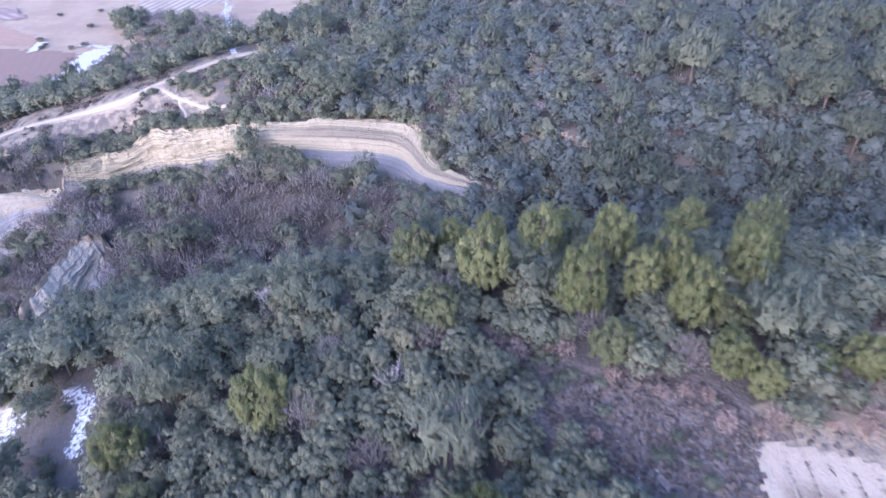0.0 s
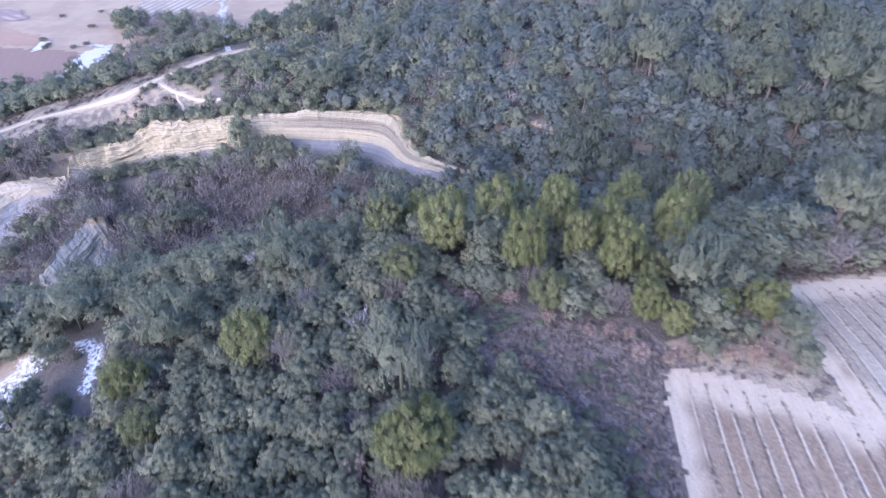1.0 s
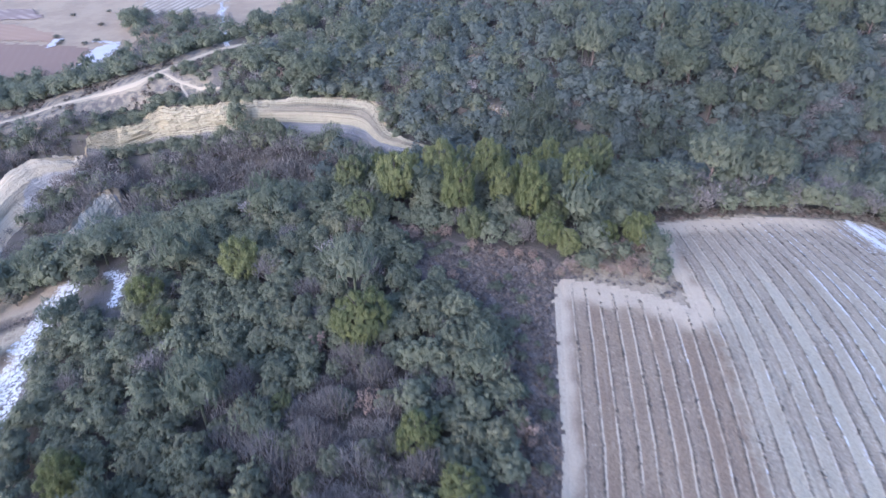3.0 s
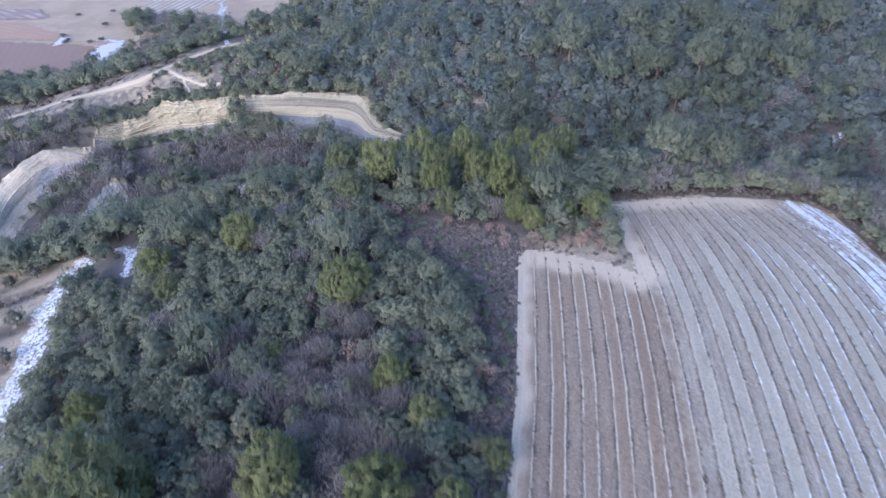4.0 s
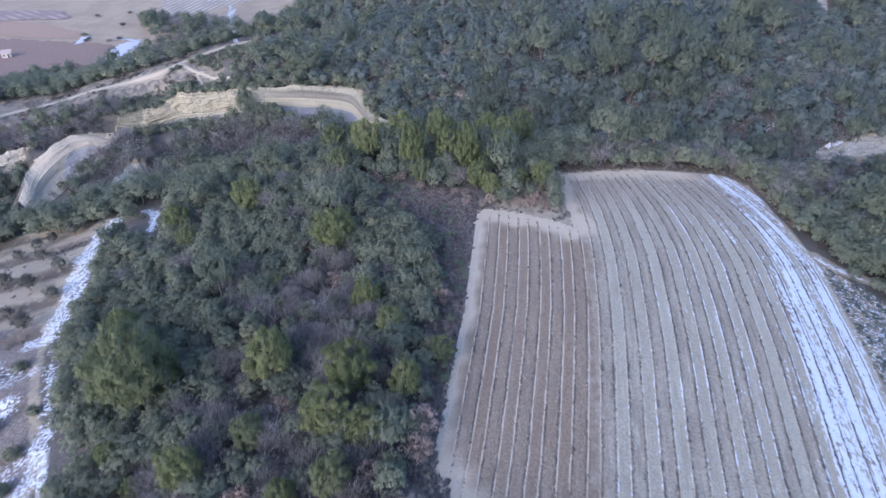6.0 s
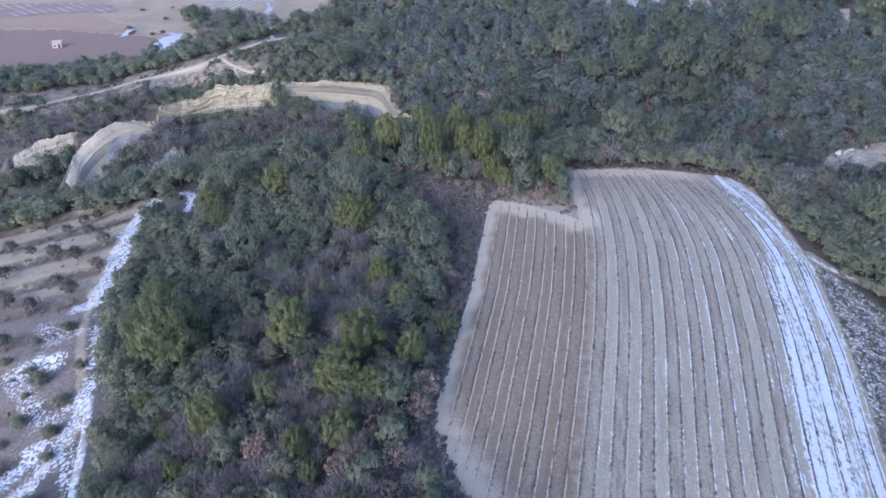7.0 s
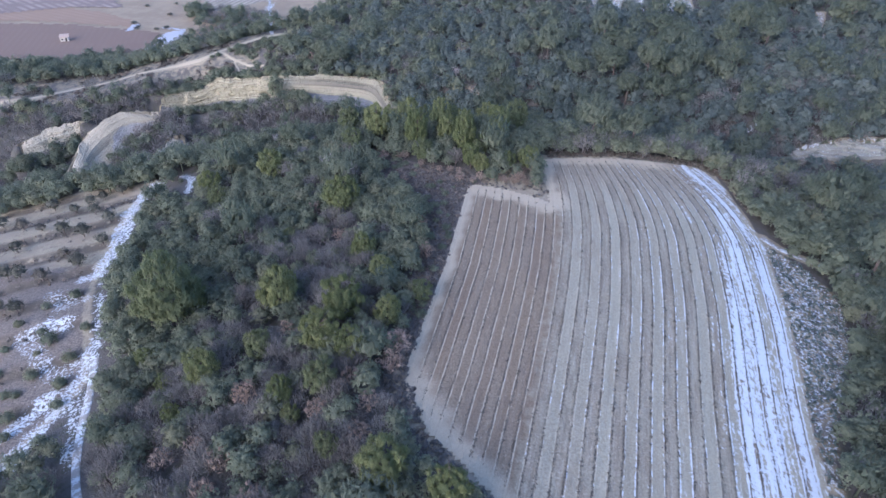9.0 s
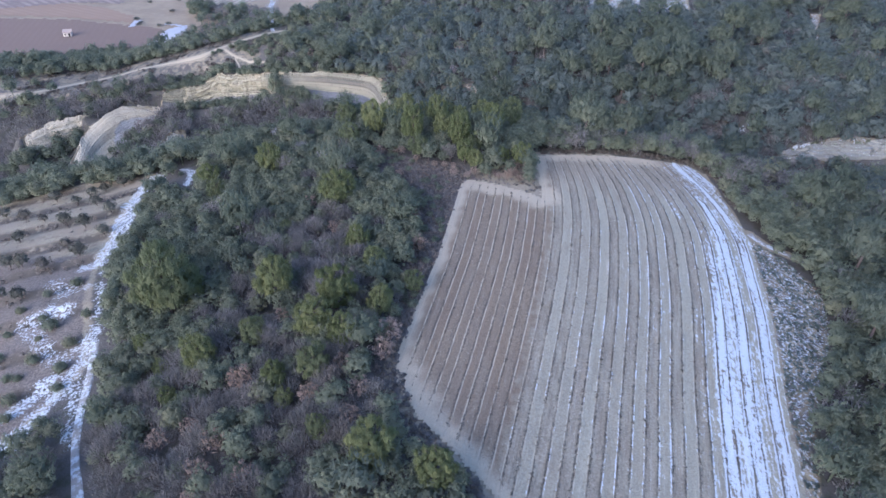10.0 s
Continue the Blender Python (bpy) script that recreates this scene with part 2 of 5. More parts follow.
# ---- materials ----
class Nodes:
    """A node material written line by line."""

    def __init__(self, name, rough=0.85):
        self.mat = bpy.data.materials.new(name)
        self.mat.use_nodes = True
        self.tree = self.mat.node_tree
        self.shader = self.tree.nodes["Principled BSDF"]
        self.shader.inputs["Roughness"].default_value = rough
        self.shader.inputs["Specular IOR Level"].default_value = 0.2

    def put(self, kind, **inputs):
        node = self.tree.nodes.new(kind)
        for key, value in inputs.items():
            self.set(node.inputs[key.replace("_", " ")], value)
        return node

    def set(self, socket, value):
        if isinstance(value, bpy.types.NodeSocket):
            self.tree.links.new(value, socket)
        elif isinstance(value, tuple) and len(value) == 3 and socket.type == "RGBA":
            socket.default_value = (*value, 1)
        else:
            socket.default_value = value

    def place(self):
        return self.put("ShaderNodeTexCoord").outputs["Object"]

    def position(self):
        return self.put("ShaderNodeNewGeometry").outputs["Position"]

    def noise(self, vec, scale, detail=4.0, rough=0.6):
        return self.put("ShaderNodeTexNoise", Vector=vec, Scale=scale, Detail=detail, Roughness=rough).outputs["Fac"]

    def stretch(self, vec, sx, sy, sz):
        node = self.put("ShaderNodeMapping", Vector=vec)
        node.inputs["Scale"].default_value = (sx, sy, sz)
        return node.outputs[0]

    def mix(self, fac, a, b):
        node = self.tree.nodes.new("ShaderNodeMix")
        node.data_type = "RGBA"
        for socket, value in zip((node.inputs[0], node.inputs[6], node.inputs[7]), (fac, a, b)):
            self.set(socket, value)
        return node.outputs[2]

    def math(self, op, a, b=0.0, c=0.0):
        node = self.tree.nodes.new("ShaderNodeMath")
        node.operation = op
        for socket, value in zip(node.inputs, (a, b, c)):
            self.set(socket, value)
        return node.outputs[0]

    def step(self, v, lo, hi):
        node = self.put("ShaderNodeMapRange", Value=v)
        node.interpolation_type = "SMOOTHSTEP"
        node.inputs[1].default_value, node.inputs[2].default_value = lo, hi
        return node.outputs[0]

    def attr(self, name):
        node = self.tree.nodes.new("ShaderNodeAttribute")
        node.attribute_name = name
        return node.outputs["Fac"]

    def split(self, vec):
        return self.put("ShaderNodeSeparateXYZ", Vector=vec).outputs

    def done(self, colour, height=None, strength=0.5, distance=0.1):
        self.set(self.shader.inputs["Base Color"], colour)
        if height is not None:
            bump = self.put("ShaderNodeBump", Height=height, Strength=strength, Distance=distance)
            self.tree.links.new(bump.outputs[0], self.shader.inputs["Normal"])
        return self.mat


SNOW = (0.49, 0.51, 0.505)


def ground_material():
    n = Nodes("woodland_ground", 0.95)
    p = n.position()
    fine, mid, big = n.noise(p, 3.2, 6), n.noise(p, 0.6, 4), n.noise(p, 0.09, 3)
    litter = n.mix(fine, (0.06, 0.056, 0.048), (0.125, 0.113, 0.097))
    litter = n.mix(n.step(mid, 0.45, 0.7), litter, (0.066, 0.064, 0.042))
    dry = n.mix(n.step(fine, 0.3, 0.7), (0.2, 0.17, 0.113), (0.316, 0.274, 0.19))
    dry = n.mix(n.step(mid, 0.52, 0.72), dry, (0.16, 0.13, 0.095))
    dry = n.mix(n.step(big, 0.42, 0.62), dry, (0.248, 0.207, 0.147))
    edge = n.math("MULTIPLY", n.math("SUBTRACT", mid, 0.5), 0.9)
    farm = n.mix(n.step(big, 0.35, 0.65), n.mix(mid, (0.275, 0.215, 0.138), (0.32, 0.255, 0.168)), n.mix(mid, (0.228, 0.176, 0.115), (0.262, 0.205, 0.138)))
    dry = n.mix(n.attr("plain"), dry, farm)
    colour = n.mix(n.step(n.math("ADD", n.attr("dry"), edge), 0.3, 0.6), litter, dry)
    scrub = n.mix(n.step(fine, 0.35, 0.7), (0.112, 0.092, 0.074), (0.22, 0.185, 0.148))
    colour = n.mix(n.step(n.math("ADD", n.attr("scrub"), edge), 0.3, 0.6), colour, scrub)
    colour = n.mix(n.math("MULTIPLY", n.attr("bank"), n.step(mid, 0.3, 0.5)), colour, (0.095, 0.08, 0.06))
    layer = n.put("ShaderNodeTexNoise", Vector=n.stretch(p, 0.03, 0.03, 1.6), Scale=1.0, Detail=5.0).outputs["Fac"]
    pale = n.mix(n.step(layer, 0.35, 0.65), (0.2, 0.16, 0.1), (0.3, 0.255, 0.165))
    pale = n.mix(n.step(fine, 0.6, 0.78), pale, (0.2, 0.165, 0.12))
    colour = n.mix(n.step(n.math("ADD", n.attr("pale"), edge), 0.35, 0.6), colour, pale)
    marl = n.mix(n.step(layer, 0.35, 0.65), (0.13, 0.13, 0.131), (0.175, 0.173, 0.17))
    colour = n.mix(n.step(n.math("ADD", n.attr("marl"), edge), 0.4, 0.6), colour, marl)
    cover = n.math("ADD", n.attr("snow"), n.math("MULTIPLY", n.math("SUBTRACT", n.noise(p, 2.6, 8, 0.75), 0.5), 2.0))
    colour = n.mix(n.step(cover, 0.5, 0.62), colour, SNOW)
    return n.done(colour, n.math("ADD", fine, mid), 0.8, 0.2)


def field_material():
    n = Nodes("stubble_field", 0.95)
    uv = n.put("ShaderNodeUVMap").outputs[0]
    p = n.position()
    fine, mid, big = n.noise(p, 4.5, 6, 0.7), n.noise(p, 0.8, 5), n.noise(p, 0.07, 3)
    u, v, _ = n.split(uv)
    sway = n.math("ADD", n.math("MULTIPLY", n.math("SUBTRACT", n.noise(p, 0.35, 3), 0.5), 0.06), n.math("MULTIPLY", n.math("SUBTRACT", fine, 0.5), 0.13))
    # lanes: 0 in the middle of a smooth drive lane, a half in the middle of the planted strip
    q = n.math("ADD", n.math("MULTIPLY", n.math("SUBTRACT", u, 6.64), 0.971), sway)
    lane = n.math("ABSOLUTE", n.math("SUBTRACT", n.math("FRACT", n.math("ADD", q, 0.5)), 0.5))
    along = n.noise(n.stretch(p, 1.6, 0.16, 1.0), 1.0, 4)
    speck = n.noise(n.stretch(p, 1.0, 0.6, 1.0), 4.2, 6, 0.8)
    patch = n.noise(n.stretch(p, 1.0, 0.4, 1.0), 0.16, 4)
    planted = n.math("MULTIPLY", n.step(lane, 0.19, 0.25), n.math("ADD", 0.25, n.math("MULTIPLY", n.step(n.noise(n.stretch(p, 0.5, 0.12, 1.0), 1.0, 3), 0.35, 0.6), 0.5)))
    edge = n.math("SUBTRACT", 1.0, n.step(n.math("ABSOLUTE", n.math("SUBTRACT", lane, 0.215)), 0.012, 0.05))
    stubs = n.math("SUBTRACT", 1.0, n.step(n.math("ABSOLUTE", n.math("SUBTRACT", lane, 0.275)), 0.015, 0.055))
    east = n.step(n.math("ADD", u, n.math("MULTIPLY", n.math("SUBTRACT", mid, 0.5), 1.6)), 5.3, 6.3)
    brown = n.mix(n.step(fine, 0.3, 0.7), (0.135, 0.098, 0.0615), (0.228, 0.172, 0.11))
    brown = n.mix(n.math("MULTIPLY", n.step(patch, 0.4, 0.58), 0.6), brown, n.mix(fine, (0.122, 0.087, 0.0574), (0.2, 0.147, 0.0976)))
    smooth = n.mix(n.step(fine, 0.25, 0.75), (0.232, 0.208, 0.146), (0.345, 0.315, 0.226))
    smooth = n.mix(n.math("MULTIPLY", n.step(patch, 0.52, 0.64), n.math("MULTIPLY", n.step(u, 13.0, 8.0), 0.55)), smooth, (0.2, 0.165, 0.1122))
    rough = n.mix(n.step(fine, 0.3, 0.7), (0.15, 0.122, 0.085), (0.285, 0.239, 0.169))
    rough = n.mix(n.math("MULTIPLY", n.step(along, 0.5, 0.68), 0.5), rough, (0.175, 0.14, 0.0994))
    north = n.math("MULTIPLY", n.step(v, 26.0, 36.0), 0.6)
    smooth = n.mix(north, smooth, rough)
    colour = n.mix(east, n.mix(n.math("MULTIPLY", planted, 0.45), brown, rough), n.mix(planted, smooth, rough))
    # every row has its own tone
    own = n.tree.nodes.new("ShaderNodeTexWhiteNoise")
    own.noise_dimensions = "1D"
    n.set(own.inputs["W"], n.math("FLOOR", n.math("ADD", n.math("MULTIPLY", q, 2.0), 0.5)))
    colour = n.mix(n.math("MULTIPLY", own.outputs["Value"], 0.3), colour, rough)
    # thin streaks drawn out along the rows
    streak = n.noise(n.put("ShaderNodeCombineXYZ", X=n.math("MULTIPLY", n.math("ADD", u, n.math("MULTIPLY", sway, 0.6)), 5.0), Y=n.math("MULTIPLY", v, 0.09)).outputs[0], 1.0, 5, 0.7)
    colour = n.mix(n.math("MULTIPLY", n.step(streak, 0.5, 0.68), n.math("ADD", 0.22, n.math("MULTIPLY", planted, 0.6))), colour, n.mix(fine, (0.1, 0.08, 0.058), (0.19, 0.155, 0.112)))
    colour = n.mix(n.math("MULTIPLY", n.step(streak, 0.48, 0.32), n.math("ADD", 0.18, n.math("MULTIPLY", east, 0.28))), colour, n.mix(fine, (0.28, 0.243, 0.178), (0.44, 0.395, 0.3)))
    bare = n.attr("bare")
    grown = n.math("SUBTRACT", 1.0, n.math("MULTIPLY", bare, 0.85))
    colour = n.mix(n.math("MULTIPLY", bare, 0.85), colour, n.mix(fine, (0.32, 0.266, 0.178), (0.48, 0.41, 0.29)))
    pale = n.math("MULTIPLY", n.math("MULTIPLY", edge, n.step(along, 0.32, 0.5)), n.math("SUBTRACT", 0.75, n.math("MULTIPLY", east, 0.3)))
    colour = n.mix(n.math("MULTIPLY", pale, grown), colour, (0.43, 0.375, 0.2668))
    clumps = n.math("MULTIPLY", n.math("MULTIPLY", stubs, n.step(speck, 0.4, 0.54)), n.math("ADD", 0.42, n.math("MULTIPLY", n.step(along, 0.4, 0.6), 0.4)))
    colour = n.mix(n.math("MULTIPLY", clumps, grown), colour, (0.085, 0.072, 0.056))
    # snow lies along the row edges, thicker to the east
    cover = n.math("ADD", n.math("MULTIPLY", edge, 0.34), n.math("SUBTRACT", n.attr("snow"), n.math("MULTIPLY", stubs, 0.3)))
    cover = n.math("ADD", cover, n.math("MULTIPLY", n.math("SUBTRACT", own.outputs["Value"], 0.5), n.math("MULTIPLY", n.step(u, 8.0, 13.0), 0.3)))
    cover = n.math("ADD", cover, n.math("MULTIPLY", n.math("SUBTRACT", 0.5, streak), 1.3))
    cover = n.math("ADD", cover, n.math("MULTIPLY", n.math("SUBTRACT", n.noise(n.stretch(p, 1.0, 0.45, 1.0), 2.6, 6, 0.75), 0.5), 1.7))
    cover = n.math("ADD", cover, n.math("MULTIPLY", n.math("SUBTRACT", big, 0.5), 0.5))
    colour = n.mix(n.step(cover, 0.5, 0.66), colour, SNOW)
    colour = n.mix(n.math("MULTIPLY", n.step(speck, 0.57, 0.67), n.math("ADD", 0.25, n.math("MULTIPLY", planted, 0.45))), colour, (0.105, 0.088, 0.0662))
    colour = n.mix(n.math("MULTIPLY", n.math("SUBTRACT", 1.0, n.step(speck, 0.34, 0.44)), n.math("ADD", 0.2, n.math("MULTIPLY", planted, 0.45))), colour, (0.5, 0.45, 0.3404))
    return n.done(colour, n.math("ADD", fine, n.math("MULTIPLY", along, 0.6)), 0.9, 0.15)


def leaf_material(name, dark, light, odd, rough=0.6, odd_share=0.82, glow=0.3):
    """Foliage; each tree and each leaf has its own shade."""
    n = Nodes(name, rough)
    tree = n.math("FRACT", n.math("ADD", n.put("ShaderNodeObjectInfo").outputs["Random"], n.attr("tint")))
    leaf = n.put("ShaderNodeNewGeometry").outputs["Random Per Island"]
    colour = n.mix(n.math("ADD", n.math("MULTIPLY", tree, 0.74), n.math("MULTIPLY", leaf, 0.26)), dark, light)
    colour = n.mix(n.math("MULTIPLY", n.step(n.math("FRACT", n.math("MULTIPLY", tree, 7.3)), odd_share, odd_share + 0.1), 0.75), colour, odd)
    p = n.position()
    grain, speck = n.noise(p, 3.0, 4, 0.7), n.noise(p, 9.0, 3, 0.7)
    colour = n.mix(n.math("MULTIPLY", n.step(grain, 0.5, 0.7), 0.3), colour, dark)
    colour = n.mix(n.math("MULTIPLY", n.step(speck, 0.5, 0.66), 0.4), colour, tuple(0.7 * c for c in dark))
    colour = n.mix(n.math("MULTIPLY", n.step(speck, 0.46, 0.34), 0.4), colour, tuple(1.25 * c for c in light))
    n.done(colour, n.math("ADD", speck, n.math("MULTIPLY", grain, 0.6)), 0.55, 0.2)
    # thin leaves let some light through
    thin = n.put("ShaderNodeBsdfTranslucent", Color=colour)
    both = n.put("ShaderNodeMixShader", Fac=glow)
    n.tree.links.new(n.shader.outputs[0], both.inputs[1])
    n.tree.links.new(thin.outputs[0], both.inputs[2])
    n.tree.links.new(both.outputs[0], n.tree.nodes["Material Output"].inputs["Surface"])
    return n.mat


def plain_material(name, a, b, scale=3.0, rough=0.9, snow=0.0, bump=0.6):
    n = Nodes(name, rough)
    p = n.position()
    fine, mid = n.noise(p, scale, 5), n.noise(p, scale * 0.13, 3)
    colour = n.mix(n.math("MULTIPLY", n.math("ADD", fine, mid), 0.5), a, b)
    colour = n.mix(n.step(mid, 0.55, 0.75), colour, a)
    if snow:
        colour = n.mix(n.step(n.math("ADD", n.noise(p, 1.1, 6, 0.7), snow), 0.75, 0.85), colour, SNOW)
    return n.done(colour, fine, bump, 0.08)


def furrow_material(name, a, b, angle, pitch, snow):
    """Far ploughland with furrows."""
    n = Nodes(name, 0.95)
    p = n.position()
    x, y, _ = n.split(p)
    across = n.math("ADD", n.math("MULTIPLY", x, math.cos(angle) / pitch), n.math("MULTIPLY", y, math.sin(angle) / pitch))
    wave = n.math("FRACT", across)
    line = n.math("MULTIPLY", n.step(wave, 0.1, 0.4), n.math("SUBTRACT", 1.0, n.step(wave, 0.6, 0.9)))
    mid = n.noise(p, 0.12, 5)
    colour = n.mix(line, a, b)
    colour = n.mix(n.step(mid, 0.4, 0.65), colour, a)
    colour = n.mix(n.step(n.math("ADD", n.math("ADD", mid, snow), n.math("MULTIPLY", line, 0.25)), 0.8, 0.95), colour, SNOW)
    return n.done(colour, n.noise(p, 1.5, 4), 0.5, 0.2)


def cliff_material():
    n = Nodes("layered_cliff", 0.9)
    p = n.position()
    x, y, _ = n.split(p)
    warp = n.math("MULTIPLY", n.math("SUBTRACT", n.noise(p, 0.16, 4), 0.5), 1.1)
    level = n.math("ADD", n.attr("level"), n.math("MULTIPLY", warp, 0.06))
    fine = n.noise(p, 2.5, 6, 0.7)
    bed = n.put("ShaderNodeCombineXYZ", X=n.math("MULTIPLY", x, 0.03), Y=n.math("MULTIPLY", y, 0.03), Z=n.math("MULTIPLY", level, 34.0)).outputs[0]
    beds = n.noise(bed, 1.0, 5, 0.7)
    yellow = n.mix(n.step(beds, 0.36, 0.47), (0.185, 0.163, 0.102), (0.3, 0.267, 0.177))
    brown = n.math("MULTIPLY", n.math("MULTIPLY", n.step(level, 0.66, 0.72), n.math("SUBTRACT", 1.0, n.step(level, 0.84, 0.9))), n.math("SUBTRACT", 1.0, n.attr("west")))
    yellow = n.mix(n.math("MULTIPLY", brown, 0.7), yellow, n.mix(n.step(beds, 0.42, 0.52), (0.085, 0.073, 0.055), (0.165, 0.142, 0.105)))
    marl = n.mix(n.step(beds, 0.36, 0.62), (0.135, 0.134, 0.128), (0.205, 0.202, 0.19))
    low = n.math("SUBTRACT", 1.0, n.step(n.math("ADD", level, n.math("MULTIPLY", n.attr("west"), 0.6)), 0.38, 0.42))
    talus = n.math("SUBTRACT", 1.0, n.step(n.math("ADD", level, n.math("MULTIPLY", n.attr("west"), 0.6)), 0.16, 0.24))
    talus = n.math("MAXIMUM", talus, n.math("SUBTRACT", 1.0, n.step(level, 0.14, 0.2)))
    colour = n.mix(low, yellow, marl)
    colour = n.mix(n.math("MULTIPLY", n.step(beds, 0.59, 0.63), n.math("SUBTRACT", 0.8, n.math("MULTIPLY", low, 0.7))), colour, (0.07, 0.058, 0.042))
    colour = n.mix(talus, colour, n.mix(fine, (0.13, 0.122, 0.105), (0.22, 0.205, 0.175)))
    colour = n.mix(n.math("MULTIPLY", n.step(n.noise(p, 0.5, 5), 0.52, 0.68), 0.35), colour, (0.16, 0.14, 0.105))
    colour = n.mix(n.math("MULTIPLY", n.step(fine, 0.58, 0.75), 0.6), colour, (0.24, 0.19, 0.13))
    return n.done(colour, n.math("ADD", fine, n.math("MULTIPLY", beds, 2.0)), 0.8, 0.3)


def marl_material():
    """Grey marl beds under a pale sandy crust."""
    n = Nodes("banded_marl", 0.95)
    p = n.position()
    x, y, _ = n.split(p)
    level = n.attr("level")
    fine = n.noise(p, 2.0, 6, 0.7)
    bed = n.put("ShaderNodeCombineXYZ", X=n.math("MULTIPLY", x, 0.05), Y=n.math("MULTIPLY", y, 0.05), Z=n.math("MULTIPLY", level, 34.0)).outputs[0]
    beds = n.noise(bed, 1.0, 5, 0.7)
    grey = n.mix(n.step(beds, 0.36, 0.62), (0.28, 0.277, 0.268), (0.4, 0.392, 0.37))
    grey = n.mix(n.math("MULTIPLY", n.step(fine, 0.55, 0.7), 0.4), grey, (0.17, 0.162, 0.15))
    crust = n.mix(n.step(beds, 0.35, 0.6), (0.36, 0.315, 0.222), (0.45, 0.4, 0.292))
    crust = n.mix(n.math("MULTIPLY", n.step(fine, 0.56, 0.72), 0.5), crust, (0.17, 0.142, 0.1))
    up = n.math("ADD", n.math("ADD", level, n.attr("west")), n.math("MULTIPLY", n.math("SUBTRACT", n.noise(p, 0.5, 4), 0.5), 0.5))
    return n.done(n.mix(n.step(up, 0.62, 0.8), grey, crust), n.math("ADD", fine, n.math("MULTIPLY", beds, 1.5)), 0.9, 0.3)


def ledge_material():
    """Grey-green limestone beds with snow on what lies flat."""
    n = Nodes("limestone_ledge", 0.9)
    p = n.position()
    up = n.split(n.put("ShaderNodeNewGeometry").outputs["Normal"])[2]
    fine, mid = n.noise(p, 2.4, 6, 0.7), n.noise(p, 0.5, 4)
    colour = n.mix(fine, (0.15, 0.144, 0.118), (0.27, 0.258, 0.212))
    colour = n.mix(n.step(mid, 0.5, 0.7), colour, (0.11, 0.103, 0.082))
    colour = n.mix(n.step(n.math("ADD", n.math("MULTIPLY", up, 0.5), n.math("MULTIPLY", fine, 0.9)), 0.98, 1.08), colour, SNOW)
    return n.done(colour, fine, 0.8, 0.2)


GROUND, FIELD_SOIL, CLIFF, MARL_ROCK = ground_material(), field_material(), cliff_material(), marl_material()
OAK_LEAF = leaf_material("holm_oak_leaf", (0.145, 0.16, 0.106), (0.225, 0.243, 0.158), (0.218, 0.215, 0.132), 0.6, 0.82, 0.5)
# oak leaf again, with distant haze painted in as a bluer colour
NORTH_LEAF = leaf_material("haze_blue_oak_leaf", (0.118, 0.141, 0.12), (0.174, 0.2, 0.17), (0.174, 0.186, 0.138), 0.6, 0.85, 0.5)
PINE_LEAF = leaf_material("aleppo_pine_needles", (0.144, 0.164, 0.067), (0.246, 0.258, 0.112), (0.168, 0.186, 0.097), 0.6, 0.7, 0.5)
# olive pine needles, their colour drawn towards blue to paint in haze
FAR_PINE = leaf_material("haze_blue_pine_needles", (0.124, 0.143, 0.094), (0.204, 0.22, 0.147), (0.15, 0.172, 0.125), 0.6, 0.6, 0.5)
DRY_LEAF = leaf_material("withered_oak_leaf", (0.21, 0.158, 0.118), (0.34, 0.262, 0.205), (0.29, 0.21, 0.15), 0.8)
TWIG = leaf_material("bare_twig", (0.118, 0.112, 0.102), (0.245, 0.232, 0.212), (0.2, 0.178, 0.155), 0.9, 0.7)
PALE_TWIG = leaf_material("bleached_twig", (0.3, 0.28, 0.27), (0.45, 0.43, 0.41), (0.3, 0.27, 0.25), 0.9)
OLIVE_LEAF = leaf_material("orchard_leaf", (0.075, 0.075, 0.055), (0.16, 0.155, 0.115), (0.13, 0.11, 0.085), 0.7)
HEATHER = leaf_material("reddish_scrub", (0.108, 0.096, 0.082), (0.215, 0.19, 0.163), (0.215, 0.165, 0.12), 0.9, 0.75)
SHRUB_LEAF = leaf_material("scrub_leaf", (0.085, 0.075, 0.058), (0.18, 0.16, 0.125), (0.15, 0.11, 0.085), 0.9, 0.7)
BARK = plain_material("bark", (0.07, 0.055, 0.045), (0.16, 0.13, 0.11), 6.0)
ROAD = plain_material("limestone_track", (0.28, 0.237, 0.158), (0.39, 0.335, 0.235), 2.0)
SNOW_ROAD = plain_material("snowy_track", (0.2, 0.185, 0.16), (0.33, 0.31, 0.27), 1.2, 0.9, 0.28)
ROCK = ledge_material()
WALL = plain_material("cabin_plaster", (0.42, 0.37, 0.3), (0.52, 0.46, 0.38), 2.0)
TILE = plain_material("cabin_tiles", (0.33, 0.25, 0.19), (0.42, 0.33, 0.26), 4.0)
SHADE = plain_material("painted_opening_shade", (0.03, 0.026, 0.022), (0.05, 0.045, 0.04), 3.0)


